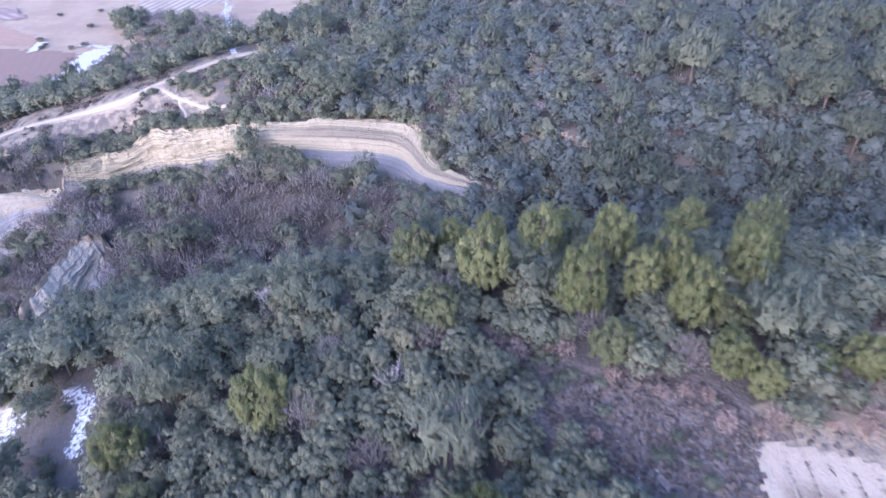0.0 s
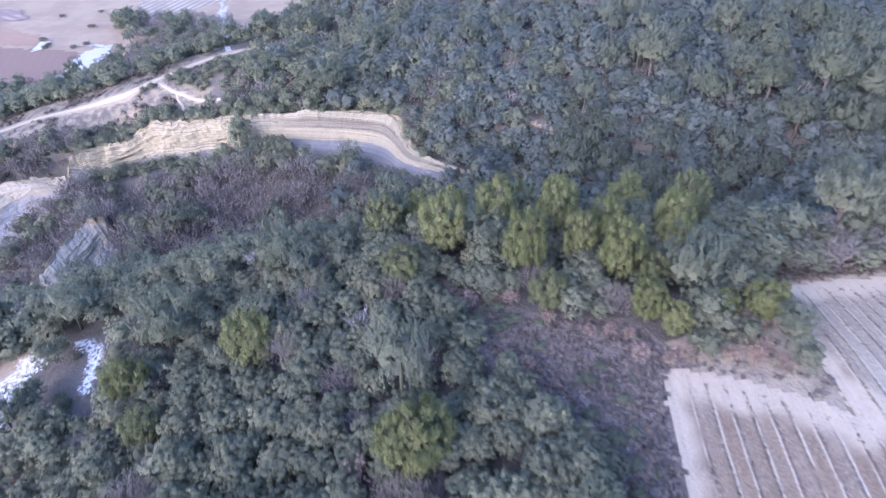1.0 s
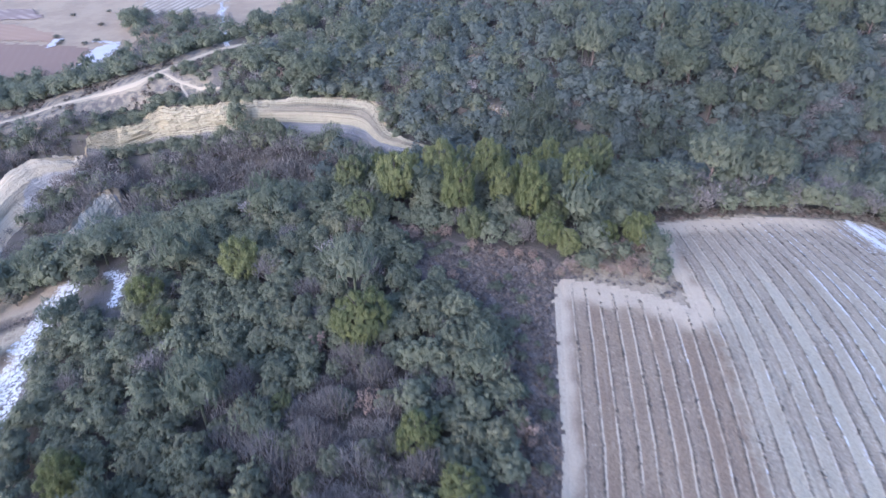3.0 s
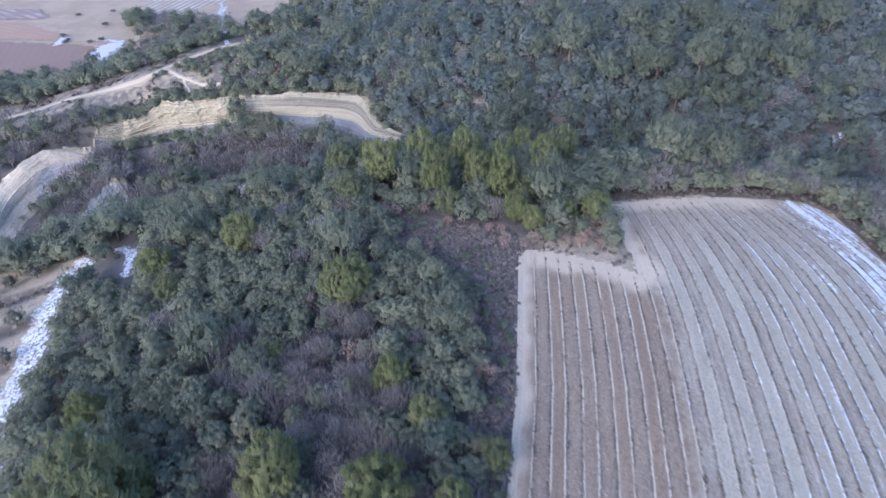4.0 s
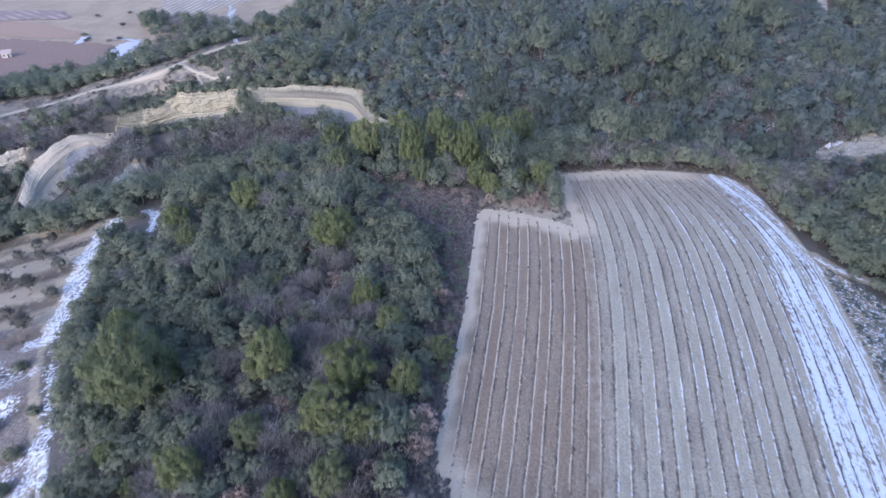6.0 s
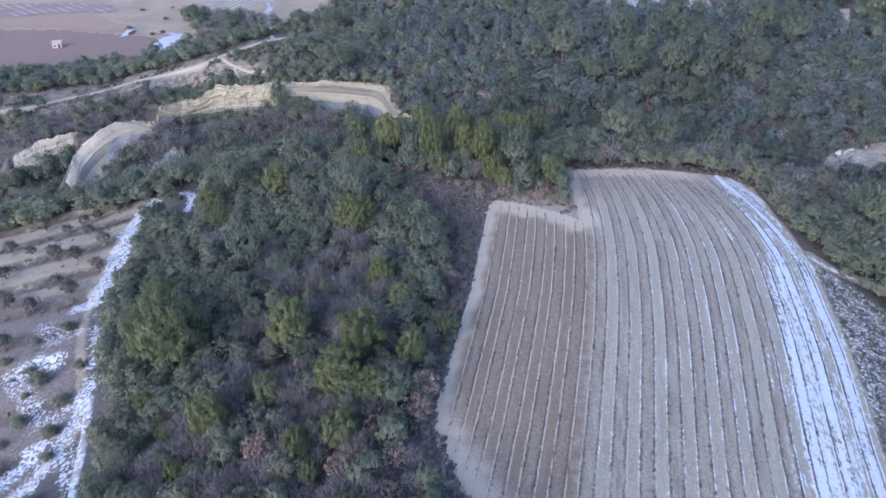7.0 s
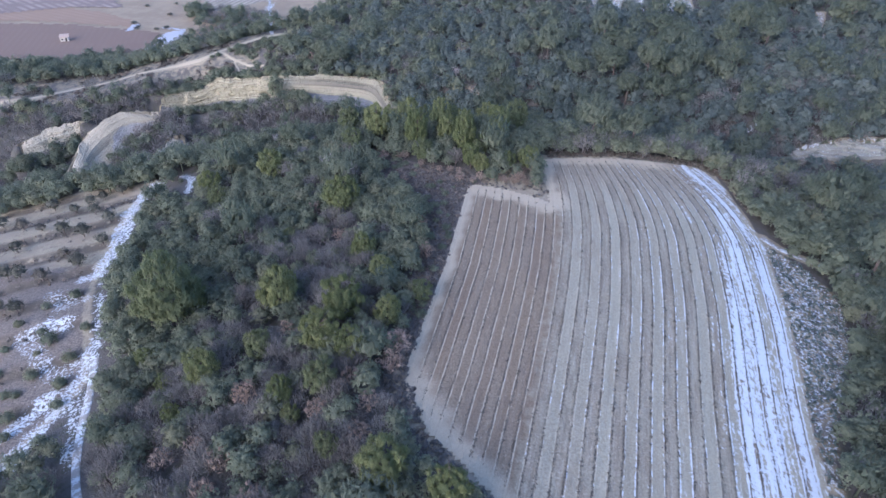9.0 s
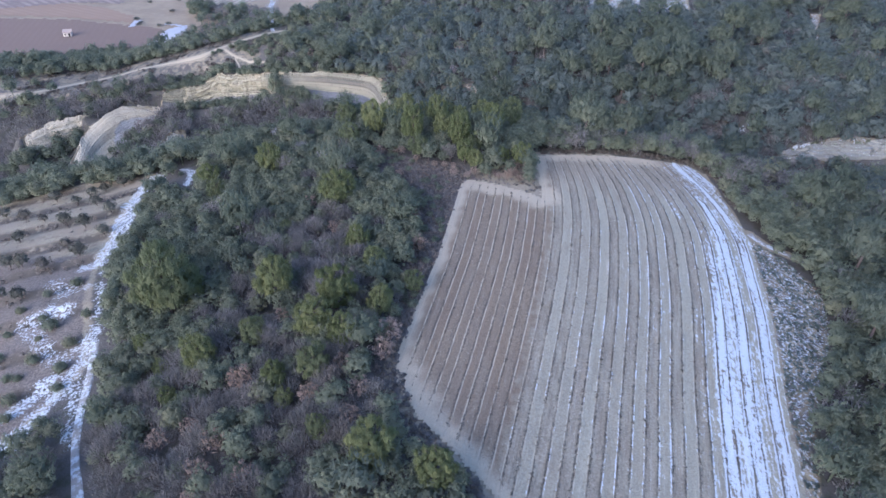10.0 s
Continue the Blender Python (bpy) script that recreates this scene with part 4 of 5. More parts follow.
def tuft_tris(centres, radii, per, size, rng, middle, slim=0.4):
    """Upswept narrow tufts lying like shingles over rounded plumes: three corners for each."""
    c, r = np.repeat(centres, per, 0), np.repeat(radii, per)
    d = unit(rng, len(c))
    d[:, 2] = np.where(d[:, 2] < -0.3, -d[:, 2], d[:, 2])
    at = c + d * (r * rng.uniform(0.6, 1.0, len(c)))[:, None] * np.array([0.9, 0.9, 1.15])
    face = outward(d, at, middle, 0.75) + 0.35 * unit(rng, len(c)) + np.array([0, 0, 0.2])
    face /= np.linalg.norm(face, axis=1, keepdims=True)
    grow = 0.55 * unit(rng, len(c)) + np.array([0, 0, 1.0])
    grow -= face * np.einsum("ij,ij->i", grow, face)[:, None]
    grow /= np.linalg.norm(grow, axis=1, keepdims=True) + 1e-9
    side = np.cross(grow, face)
    grow = 0.85 * grow + 0.5 * face
    s = size * rng.uniform(0.7, 1.35, len(c))[:, None]
    v = np.stack([at - slim * s * side, at + slim * s * side, at + 2.5 * s * grow], 1)
    soft = face + np.array([0, 0, 0.3])
    soft /= np.linalg.norm(soft, axis=1, keepdims=True)
    turned = np.einsum("ij,ij->i", np.cross(v[:, 1] - v[:, 0], v[:, 2] - v[:, 0]), soft) < 0
    v[:, :2] = np.where(turned[:, None, None], v[:, 1::-1], v[:, :2])
    return v.reshape(-1, 3), np.arange(len(v) * 3).reshape(-1, 3), np.repeat(soft, 3, 0)


def face_normals(v, f):
    """For each corner the mean normal of the faces round it."""
    n = np.zeros_like(v)
    face = np.cross(v[f[:, 1]] - v[f[:, 0]], v[f[:, 2]] - v[f[:, 0]])
    for k in range(3):
        np.add.at(n, f[:, k], face)
    return n / (np.linalg.norm(n, axis=1, keepdims=True) + 1e-12)


def joined(*pieces):
    verts, faces, normals, k = [], [], [], 0
    for v, f, *n in pieces:
        verts.append(v)
        faces.append(f + k)
        normals.append(n[0] if n else face_normals(v, f))
        k += len(v)
    return np.concatenate(verts), np.concatenate(faces), np.concatenate(normals)


def limb(a, b, ra, rb, sides=5):
    """A tapered branch of triangles."""
    a, b = np.array(a, float), np.array(b, float)
    d = (b - a) / (np.linalg.norm(b - a) + 1e-9)
    t = np.cross(d, (0.31, 0.93, 0.2))
    t /= np.linalg.norm(t)
    u = np.cross(d, t)
    ang = np.arange(sides) * 2 * np.pi / sides
    ring = np.cos(ang)[:, None] * t + np.sin(ang)[:, None] * u
    v = np.concatenate([a + ra * ring, b + rb * ring])
    i = np.arange(sides)
    j = (i + 1) % sides
    return v, np.concatenate([np.stack([i, j, j + sides], 1), np.stack([i, j + sides, i + sides], 1)])


def heart(rng, clumps, rx, rz, lift, size, fill=0.7, count=320):
    """The dense inside of a crown: broad leaf tufts, swollen under each of its clumps."""
    d = unit(rng, count)
    d[:, 2] = np.where(d[:, 2] < -0.5, -d[:, 2], d[:, 2])
    reach = fill * (0.72 + 0.28 * np.max(d @ clumps.T, 1) ** 6) * rng.uniform(0.8, 1.08, count)
    return blades(d * reach[:, None] * np.array([rx, rx, rz]) + np.array([0, 0, lift]), d + 0.5 * unit(rng, count), 0.9 * d, size, rng)


def dome(rng, count, low=-0.65):
    """Directions spread evenly over a dome."""
    k = np.arange(count) + 0.5
    z = 1 - k / count * (1 - low)
    a = k * 2.39996 + rng.uniform(0, 6)
    d = np.stack([np.sqrt(1 - z * z) * np.cos(a), np.sqrt(1 - z * z) * np.sin(a), z], 1)
    d += rng.normal(0, 0.16, d.shape)
    return d / np.linalg.norm(d, axis=1, keepdims=True)


def oak_crown(rng, clumps, per, size, r=1.6, lift=2.3, tall=1.5, inner=320):
    """Rounded, lobed crown: leaf tufts in clumps over a dense inside."""
    d = dome(rng, clumps)
    lobes = unit(rng, 5)
    swell = 0.82 + 0.24 * np.max(d @ lobes.T, 1) ** 2
    middle = np.array([0, 0, lift])
    c = d * (rng.uniform(0.76, 1.0, clumps) * swell)[:, None] * np.array([r, r, tall]) + middle
    rad = rng.uniform(0.75, 1.25, clumps) * 1.16 * r / math.sqrt(clumps)
    leaves = leaf_tris(c, rad, per, size, rng, 0.3, 0.6, 0.85, middle - np.array([0, 0, 0.5]))
    return joined(leaves, heart(rng, d, r, tall, lift - 0.08 * tall, 2.32 * r / math.sqrt(inner), 0.76, inner)) if inner else leaves


def pine_crown(rng, clumps, per, size, r=2.9, lift=2.9, tall=3.2, low=-0.5):
    """Broad lobed dome of crowded upturned plumes of needles."""
    d = dome(rng, clumps, low)
    lobes = unit(rng, 6)
    lobes[:, 2] = np.abs(lobes[:, 2])
    swell = 0.78 + 0.28 * np.max(d @ lobes.T, 1) ** 3
    middle = np.array([0, 0, lift])
    c = d * (rng.uniform(0.78, 1.0, clumps) * swell)[:, None] * np.array([r, r, tall]) + middle
    rad = rng.uniform(0.75, 1.25, clumps) * 1.5 * r / math.sqrt(clumps)
    return joined(tuft_tris(c, rad, per, size, rng, middle - np.array([0, 0, 0.8]), 0.28), heart(rng, d, r, tall, lift - 0.2, 1.97 * r / math.sqrt(4 * clumps), 0.66, 4 * clumps))


def twig_tree(rng, height=4.1, limbs=9, twigs=760, thick=0.03, wide=1.9):
    """Leafless tree: a few limbs and a crown of upright fine twigs."""
    pieces = []
    for _ in range(limbs):
        ang, out = rng.uniform(0, 2 * np.pi), rng.uniform(0.3, 1.0)
        base = np.array([0.0, 0.0, height * rng.uniform(0.1, 0.35)])
        mid = base + np.array([np.cos(ang) * out * wide * 0.45, np.sin(ang) * out * wide * 0.45, height * 0.22])
        tip = mid + np.array([np.cos(ang) * out * wide * 0.5, np.sin(ang) * out * wide * 0.5, height * rng.uniform(0.25, 0.42)])
        pieces += [limb(base, mid, 0.07, 0.045, 4), limb(mid, tip, 0.045, 0.012, 3)]
    d = unit(rng, twigs)
    d[:, 2] = np.abs(d[:, 2])
    root = d * rng.uniform(0.1, 1.0, (twigs, 1)) ** 0.6 * np.array([wide, wide, height * 0.4]) + np.array([0, 0, height * 0.4])
    grow = d * np.array([0.35, 0.35, 0.2]) + 0.55 * unit(rng, twigs) + np.array([0, 0, 0.75])
    grow /= np.linalg.norm(grow, axis=1, keepdims=True)
    tip = root + grow * rng.uniform(0.35, 0.85, (twigs, 1))
    side = np.cross(grow, unit(rng, twigs))
    side *= thick * rng.uniform(0.6, 1.3, (twigs, 1)) / (np.linalg.norm(side, axis=1, keepdims=True) + 1e-9)
    v = np.stack([root - side, root + side, tip], 1).reshape(-1, 3)
    pieces.append((v, np.arange(len(v)).reshape(-1, 3)))
    return joined(*pieces)


def trunk_of(rng, height, thick, limbs=4):
    lean = rng.uniform(-0.15, 0.15, 2)
    top = np.array([lean[0], lean[1], height])
    pieces = [limb((0, 0, -0.4), top * 0.55, thick, thick * 0.75, 7), limb(top * 0.55, top, thick * 0.75, thick * 0.45, 7)]
    for _ in range(limbs):
        s, ang = rng.uniform(0.5, 0.95), rng.uniform(0, 2 * np.pi)
        pieces.append(limb(top * s, top * s + np.array([np.cos(ang) * 0.9, np.sin(ang) * 0.9, 0.8]) * height * 0.3, thick * 0.4, thick * 0.15, 5))
    return joined(*pieces)


RNG = np.random.default_rng(7)


def tree_thing(name, crown, trunk, leaf, crown_name="crown"):
    base = new(name)
    part("trunk", mesh_of("trunk", *trunk[:2], BARK), base)
    part(crown_name, mesh_of(crown_name, *crown[:2], leaf, True, None, None, crown[2]), base)
    return base


class Kind:
    """Templates of one kind of tree and the things copied from them."""

    def __init__(self, makers, label, category, group):
        self.makers, self.first, self.tags, self.made = makers, {}, (label, category, group), 0

    def plant(self, x, y, size=1.0, tall=1.0, turn=0.0, label=""):
        which = self.made % len(self.makers)
        self.made += 1
        m = pose(x, y, float(ground_z(x, y)) - 0.1, 0, 0, turn) @ Matrix.Diagonal((size, size, size * tall, 1))
        if which in self.first:
            ob = copy_thing(self.first[which], m)
            ob.matrix_basis = m
        else:
            ob = self.first[which] = self.makers[which]()
            ob.matrix_basis = m
        return tagged(ob, label or self.tags[0], *self.tags[1:])


OAKS = Kind([lambda: tree_thing("evergreen_oak", oak_crown(RNG, 40, 30, 0.105, 1.42, 1.9, 1.4), trunk_of(RNG, 2.2, 0.13), OAK_LEAF) for _ in range(6)], "dense dark-green evergreen oak in the hill wood", "tree", "evergreen oaks on the hill")
PINES = Kind([lambda: tree_thing("pine_tree", pine_crown(RNG, 76, 66, 0.165, 2.5, 2.75, 2.6, -0.7), trunk_of(RNG, 4.6, 0.17, 6), PINE_LEAF) for _ in range(5)], "yellow-green pine with upturned tufts above the oak wood", "tree", "pines on the hill")
SLOPE_PINES = Kind([lambda: tree_thing("pine_tree", pine_crown(RNG, 48, 32, 0.21, 2.5, 4.2, 2.0, -0.35), trunk_of(RNG, 4.6, 0.17, 5), FAR_PINE) for _ in range(4)], "broad olive-green pine on the wooded valley side", "tree", "pines on the valley side")
BARES = Kind([lambda: tree_thing("bare_tree", twig_tree(RNG), trunk_of(RNG, 1.6, 0.1, 2), TWIG, "branching") for _ in range(5)], "leafless grey-brown young oak among evergreens", "tree", "leafless trees on the hill")
DRIES = Kind([lambda: tree_thing("withered_oak", joined(twig_tree(RNG, 3.0, 7, 140, 0.025, 1.1), oak_crown(RNG, 24, 16, 0.11, 1.3, 1.9, 1.25, 0)), trunk_of(RNG, 1.5, 0.09, 2), DRY_LEAF) for _ in range(3)], "small oak with withered orange-brown leaves", "tree", "withered oaks")
GHOSTS = Kind([lambda: tree_thing("bare_tree", twig_tree(RNG, 5.0, 16, 260, 0.03, 1.9), trunk_of(RNG, 2.0, 0.12, 3), PALE_TWIG, "branching") for _ in range(2)], "bleached leafless tree with spreading pale branches", "tree", "bleached bare trees")
SHRUBS = Kind([lambda: tree_thing("bush", oak_crown(RNG, 22, 16, 0.15, 1.8, 1.2, 1.4, 140), trunk_of(RNG, 1.2, 0.08, 3), OAK_LEAF, "foliage") for _ in range(4)], "low evergreen bush on dry ground", "bush", "low bushes")
OLIVES = Kind([lambda: tree_thing("orchard_tree", oak_crown(RNG, 22, 16, 0.1, 1.15, 1.35, 0.9, 140), trunk_of(RNG, 1.0, 0.1, 3), OLIVE_LEAF) for _ in range(4)], "small grey-green orchard tree on a dry terrace", "tree", "orchard trees on the terraces")

# ---- trees: where they stand ----
HILL_PINES = [(-2.0, -3.3, 1.16), (7.2, -6.4, 1.16), (5.7, -11.9, 1.05), (9.7, -13.9, 0.84), (-17.2, -5.0, 1.79), (-14.9, -2.3, 0.87), (-2.1, -12.9, 0.78), (-8.0, -16.5, 0.9), (-17.6, -12.6, 0.57), (-13.1, -17.0, 0.46), (2.8, -20.7, 0.69), (7.2, -19.1, 0.83), (4.6, -23.4, 0.49), (11.2, 2.1, 0.81), (7.6, 7.6, 0.76), (13.4, -7.0, 0.74), (17.2, -1.9, 0.6), (-24.8, 8.7, 0.74), (-9.8, -22.4, 0.48), (-14.2, 35, 1.05), (1.6, 21.8, 1.2), (16, -31, 1.1), (22.9, -33, 0.95), (9.6, -27.5, 0.6), (-23.5, 7, 0.85), (-25.5, 32.5, 0.85), (-5, 13, 0.5), (-22, 27, 0.7), (-0.5, 43.5, 0.9)]
RIDGE_PINES = [(0.9, 56), (3.6, 48), (9.4, 52), (12, 43.6), (17.7, 45.5), (21, 48), (13.6, 38.2), (24.2, 41.3), (24.6, 34.6), (22.6, 36.6), (21, 42.2), (29.3, 36.2), (33, 36), (12.5, 57), (18, 57), (25, 56), (31, 53), (5, 57), (-3, 53), (27.5, 47), (16, 51)]
BACK_PINES = [(41, 104.5), (48, 92.5), (56.5, 91.5), (59.5, 85.5), (67.5, 83), (60.5, 102.5), (64.5, 90), (75, 93.5), (87, 107), (76.5, 109.5), (-18, 116), (9.5, 129.5), (50, 49.5), (85.5, 95), (72, 112), (56.5, 112), (54, 97), (71, 88), (78, 95), (92.5, 114), (98.5, 108.5), (54, 49), (126, 124.5), (103.5, 125.5), (94.5, 40), (85.5, 14), (80, -3), (90, 5), (84, 30), (97, 26), (76, -14), (72, -24), (46, 49.5), (98, 12), (88, -8), (80, -22)]
WITHERED = [(10.4, -18), (-1.4, -20.5), (13.1, -21.5), (7.4, -22.6), (0.4, -8.4), (12.8, -25.4), (-2.1, -32.4), (3, -33.1), (-5.2, -26.8), (-1.4, -29.1), (15.4, -12.2), (-8.5, -28.5), (-1, -36), (15, -15.5), (17.5, 116.5), (-27.5, 120), (-65, 208), (29, 31.2), (30.5, 30.6), (31.5, 31.8), (32.6, 30.2), (4.7, 40.8), (6.2, 39.5), (10.2, 39.4), (6.5, 35.4), (17, 34.9), (18.9, 34.9), (20.6, 34.5), (31.3, 35), (33.5, 35.6), (23.2, 31), (30.3, 36.3), (32.2, 34.7), (20.9, 31.6), (28.3, 31.8), (3.1, 12.6), (-0.8, 30.8), (41.5, 132), (73, 121.5), (-2, 32.5), (-3, 21), (13.5, 36.5), (9, 40), (24.5, 31.8), (11, 31), (15.5, 16), (17, 8), (-62, 44)]
PALE_TREES = [(-34, 103.2), (16.5, 106), (29, 94), (-4, 36.5), (-19.5, 23), (-17, 49.5), (86, 62), (52, 60), (-66, 88), (-40, 84), (44, 66)]
ORCHARD_TREES = [(-60.3, 35.8), (-54.4, 33.5), (-49.1, 31.8), (-62.3, 28.5), (-68.5, 31), (-57.3, 26.8), (-51.7, 25.2), (-46.9, 23.6), (-52.5, 36.3), (-47.5, 39.6), (-50.7, 38.2), (-46.8, 17), (-58.2, 20.3), (-52.4, 12.2), (-47, 10.4), (-42.7, 14.1), (-66, 20), (-60, 14.5), (-73, 28), (-70, 24), (-64, 16), (-56, 5), (-50, 3), (-46, 2), (-55, 12.5), (-41.5, 20.5), (-44, 28)]


for x, y, s in HILL_PINES:
    PINES.plant(x, y, s, RNG.uniform(1.1, 1.25), RNG.uniform(0, 360))
for x, y in RIDGE_PINES:
    PINES.plant(x, y, RNG.uniform(0.72, 1.0) * (1.0 if y > 42 else 0.78), RNG.uniform(1.35, 1.6) * (1.0 if y > 42 else 0.85), RNG.uniform(0, 360), "yellow-green pine in the grove on the ridge")
for x, y in BACK_PINES:
    SLOPE_PINES.plant(x, y, RNG.uniform(1.1, 1.6), RNG.uniform(0.95, 1.15), RNG.uniform(0, 360))
for x, y in WITHERED:
    DRIES.plant(x, y, RNG.uniform(0.45, 0.75) if 25 < y < 45 else RNG.uniform(0.85, 1.25), 1.0, RNG.uniform(0, 360))
for x, y in PALE_TREES:
    GHOSTS.plant(x, y, RNG.uniform(0.8, 1.1), 1.0, RNG.uniform(0, 360))
for x, y, s in [(-35.6, 107, 1.75), (-29.5, 105.2, 1.25), (-27.3, 104.6, 1.3), (-25.5, 103.6, 1.2), (-31.5, 104.4, 1.1), (-38.5, 105, 1.2), (-44, 102, 1.2), (-46.5, 101.5, 1.0)]:
    OAKS.plant(x, y, s, 1.65 if s > 1.5 else 1.35, RNG.uniform(0, 360), "tall dark evergreen oak at the cliff foot")
for x, y, s in [(-35.4, -6.2, 0.75), (-31, -4, 0.5), (-30.2, -10, 0.6), (-37.6, 4.6, 0.6), (-29.2, -14.4, 0.5), (-25.8, -24.3, 0.7), (-34.4, -12.6, 0.5), (-34, -13, 0.5), (-36, -16, 0.45), (-29, -14.5, 0.6), (-38, -4, 0.4), (-40, -12, 0.5), (-33, -20, 0.6), (-31.5, -23, 0.5), (-27.5, -18, 0.5), (-42, -7, 0.4), (-38, -20, 0.5), (-43, -2, 0.5), (-45, -10, 0.45), (-47, -16, 0.5), (-42, -17, 0.5), (-36, -8.5, 0.35), (-34.5, -16, 0.4), (-50, -6, 0.5), (-41, 2, 0.45), (-44, -22, 0.55)]:
    SHRUBS.plant(x, y, s, 0.95, RNG.uniform(0, 360), "small evergreen bush on the snowy bank")
for x, y in [(-129.5, 226.3), (-118, 231.4), (-114, 214.2), (-120, 196.5), (-119.7, 193.8), (-123.5, 200.5), (-111, 193.8), (-108, 196.5), (-97, 215)]:
    OLIVES.plant(x, y, RNG.uniform(0.9, 1.3), 0.5, RNG.uniform(0, 360), "brown bramble bush out on the plain")
for x, y in ORCHARD_TREES:
    OLIVES.plant(x, y, RNG.uniform(0.9, 1.35), 1.0, RNG.uniform(0, 360))


def scattered(x0, x1, y0, y1, gap, rng):
    """Places at about an even distance, shaken."""
    gx, gy = np.meshgrid(np.arange(x0, x1, gap), np.arange(y0, y1, gap))
    x, y = gx.ravel() + rng.uniform(-0.42, 0.42, gx.size) * gap, gy.ravel() + rng.uniform(-0.42, 0.42, gx.size) * gap
    return x, y


def sown(outline, count):
    xs, ys = [q[0] for q in outline], [q[1] for q in outline]
    x, y = RNG.uniform(min(xs), max(xs), count * 6), RNG.uniform(min(ys), max(ys), count * 6)
    ok = inside(x, y, outline)
    return x[ok][:count], y[ok][:count]


BUSH_SHAPES = [oak_crown(RNG, 18, 11, 0.19, 1.8, 1.2, 1.4, 90) for _ in range(5)]


def make_bushes(name, places, label, leaf):
    """Low bushes past counting, each (x, y, size, height), as one mass."""
    verts, faces, normals, tint, k = [], [], [], [], 0
    for x, y, size, tall in places:
        v, f, n = BUSH_SHAPES[RNG.integers(len(BUSH_SHAPES))]
        a = RNG.uniform(0, 2 * np.pi)
        turn = np.array([[math.cos(a), math.sin(a), 0], [-math.sin(a), math.cos(a), 0], [0, 0, 1]])
        verts.append(v @ turn * np.array([size, size, size * tall]) + np.array([x, y, float(ground_z(x, y)) - 0.1]))
        normals.append(n @ turn)
        faces.append(f + k)
        tint.append(np.full(len(v), RNG.uniform()))
        k += len(v)
    me = mesh_of(name, np.concatenate(verts), np.concatenate(faces), leaf, True, {"tint": np.concatenate(tint)}, None, np.concatenate(normals))
    return tagged(new(name, me), label, "bushes", kind="stuff")


def off_tracks(x, y):
    return min(float(way_off(x, y, ROAD_SPUR)), float(way_off(x, y, ROAD_MAIN)), float(way_off(x, y, FOOTPATH)) + 0.6) > 1.5


for name, outline, count, note in (("fork_bushes", [(-60, 123.5), (-56.5, 127), (-50, 132), (-42, 136.5), (-34, 138.5), (-40, 130), (-41, 122), (-46, 122), (-52, 124.5)], 90, "low grey-green bushes between the two farm tracks"), ("crest_bushes", [(-92, 103), (-80, 106), (-72, 109.5), (-66, 113), (-60, 115.5), (-50, 116), (-46, 118), (-58, 119), (-70, 116), (-82, 112), (-94, 107)], 130, "dark low bushes on the crest above the cliff"), ("gully_bushes", [(-80, 104), (-74, 106.5), (-70, 108.2), (-69.5, 106), (-67, 105.5), (-68.5, 110.5), (-72, 113), (-82, 108)], 45, "dark bushes in the gully between cliff and bowl")):
    make_bushes(name, [(x, y, RNG.uniform(0.3, 0.7), RNG.uniform(0.75, 1.0)) for x, y in zip(*sown(outline, count)) if off_tracks(x, y)], note, OAK_LEAF)

def along(line, x):
    return float(np.interp(x, [q[0] for q in line], [q[1] for q in line]))


make_bushes("scree_bushes", [(x, along(CLIFF_FOOT, x) + RNG.uniform(-2.5, 0.6), RNG.uniform(0.5, 1.0), RNG.uniform(0.8, 1.1)) for x in RNG.uniform(-70, 2, 90)], "dark bushes on the scree below the cliff", OAK_LEAF)


FORK = [(-66, 119), (-60, 119.5), (-52, 118.5), (-42, 117), (-40, 121), (-38, 134), (-30, 137.5), (-24, 142), (-30, 145), (-40, 145), (-48, 141), (-60, 131)]


# dark growth fills the hollow between the bare faces and climbs the western one
make_bushes("hollow_bushes", [(x, y, RNG.uniform(0.6, 1.15), RNG.uniform(0.9, 1.3)) for x, y in zip(*sown([(-106, 80), (-101, 85.5), (-96, 89.5), (-91, 94.5), (-90, 91), (-89, 86), (-88.5, 80), (-90, 74), (-98, 74)], 95)) if float(beside(x, y, BOWL_CREST)[0]) > 1.2], "dark evergreen bushes filling the ravine hollow", OAK_LEAF)
# bushes overhang the cliff's crest
make_bushes("overhanging_bushes", [(x, along(CLIFF_CREST, x) + RNG.uniform(0.3, 3.2), RNG.uniform(0.35, 0.85), RNG.uniform(0.8, 1.0)) for x in RNG.uniform(-70, 1, 120)], "bushes rooted along the crest of the cliff", OAK_LEAF)


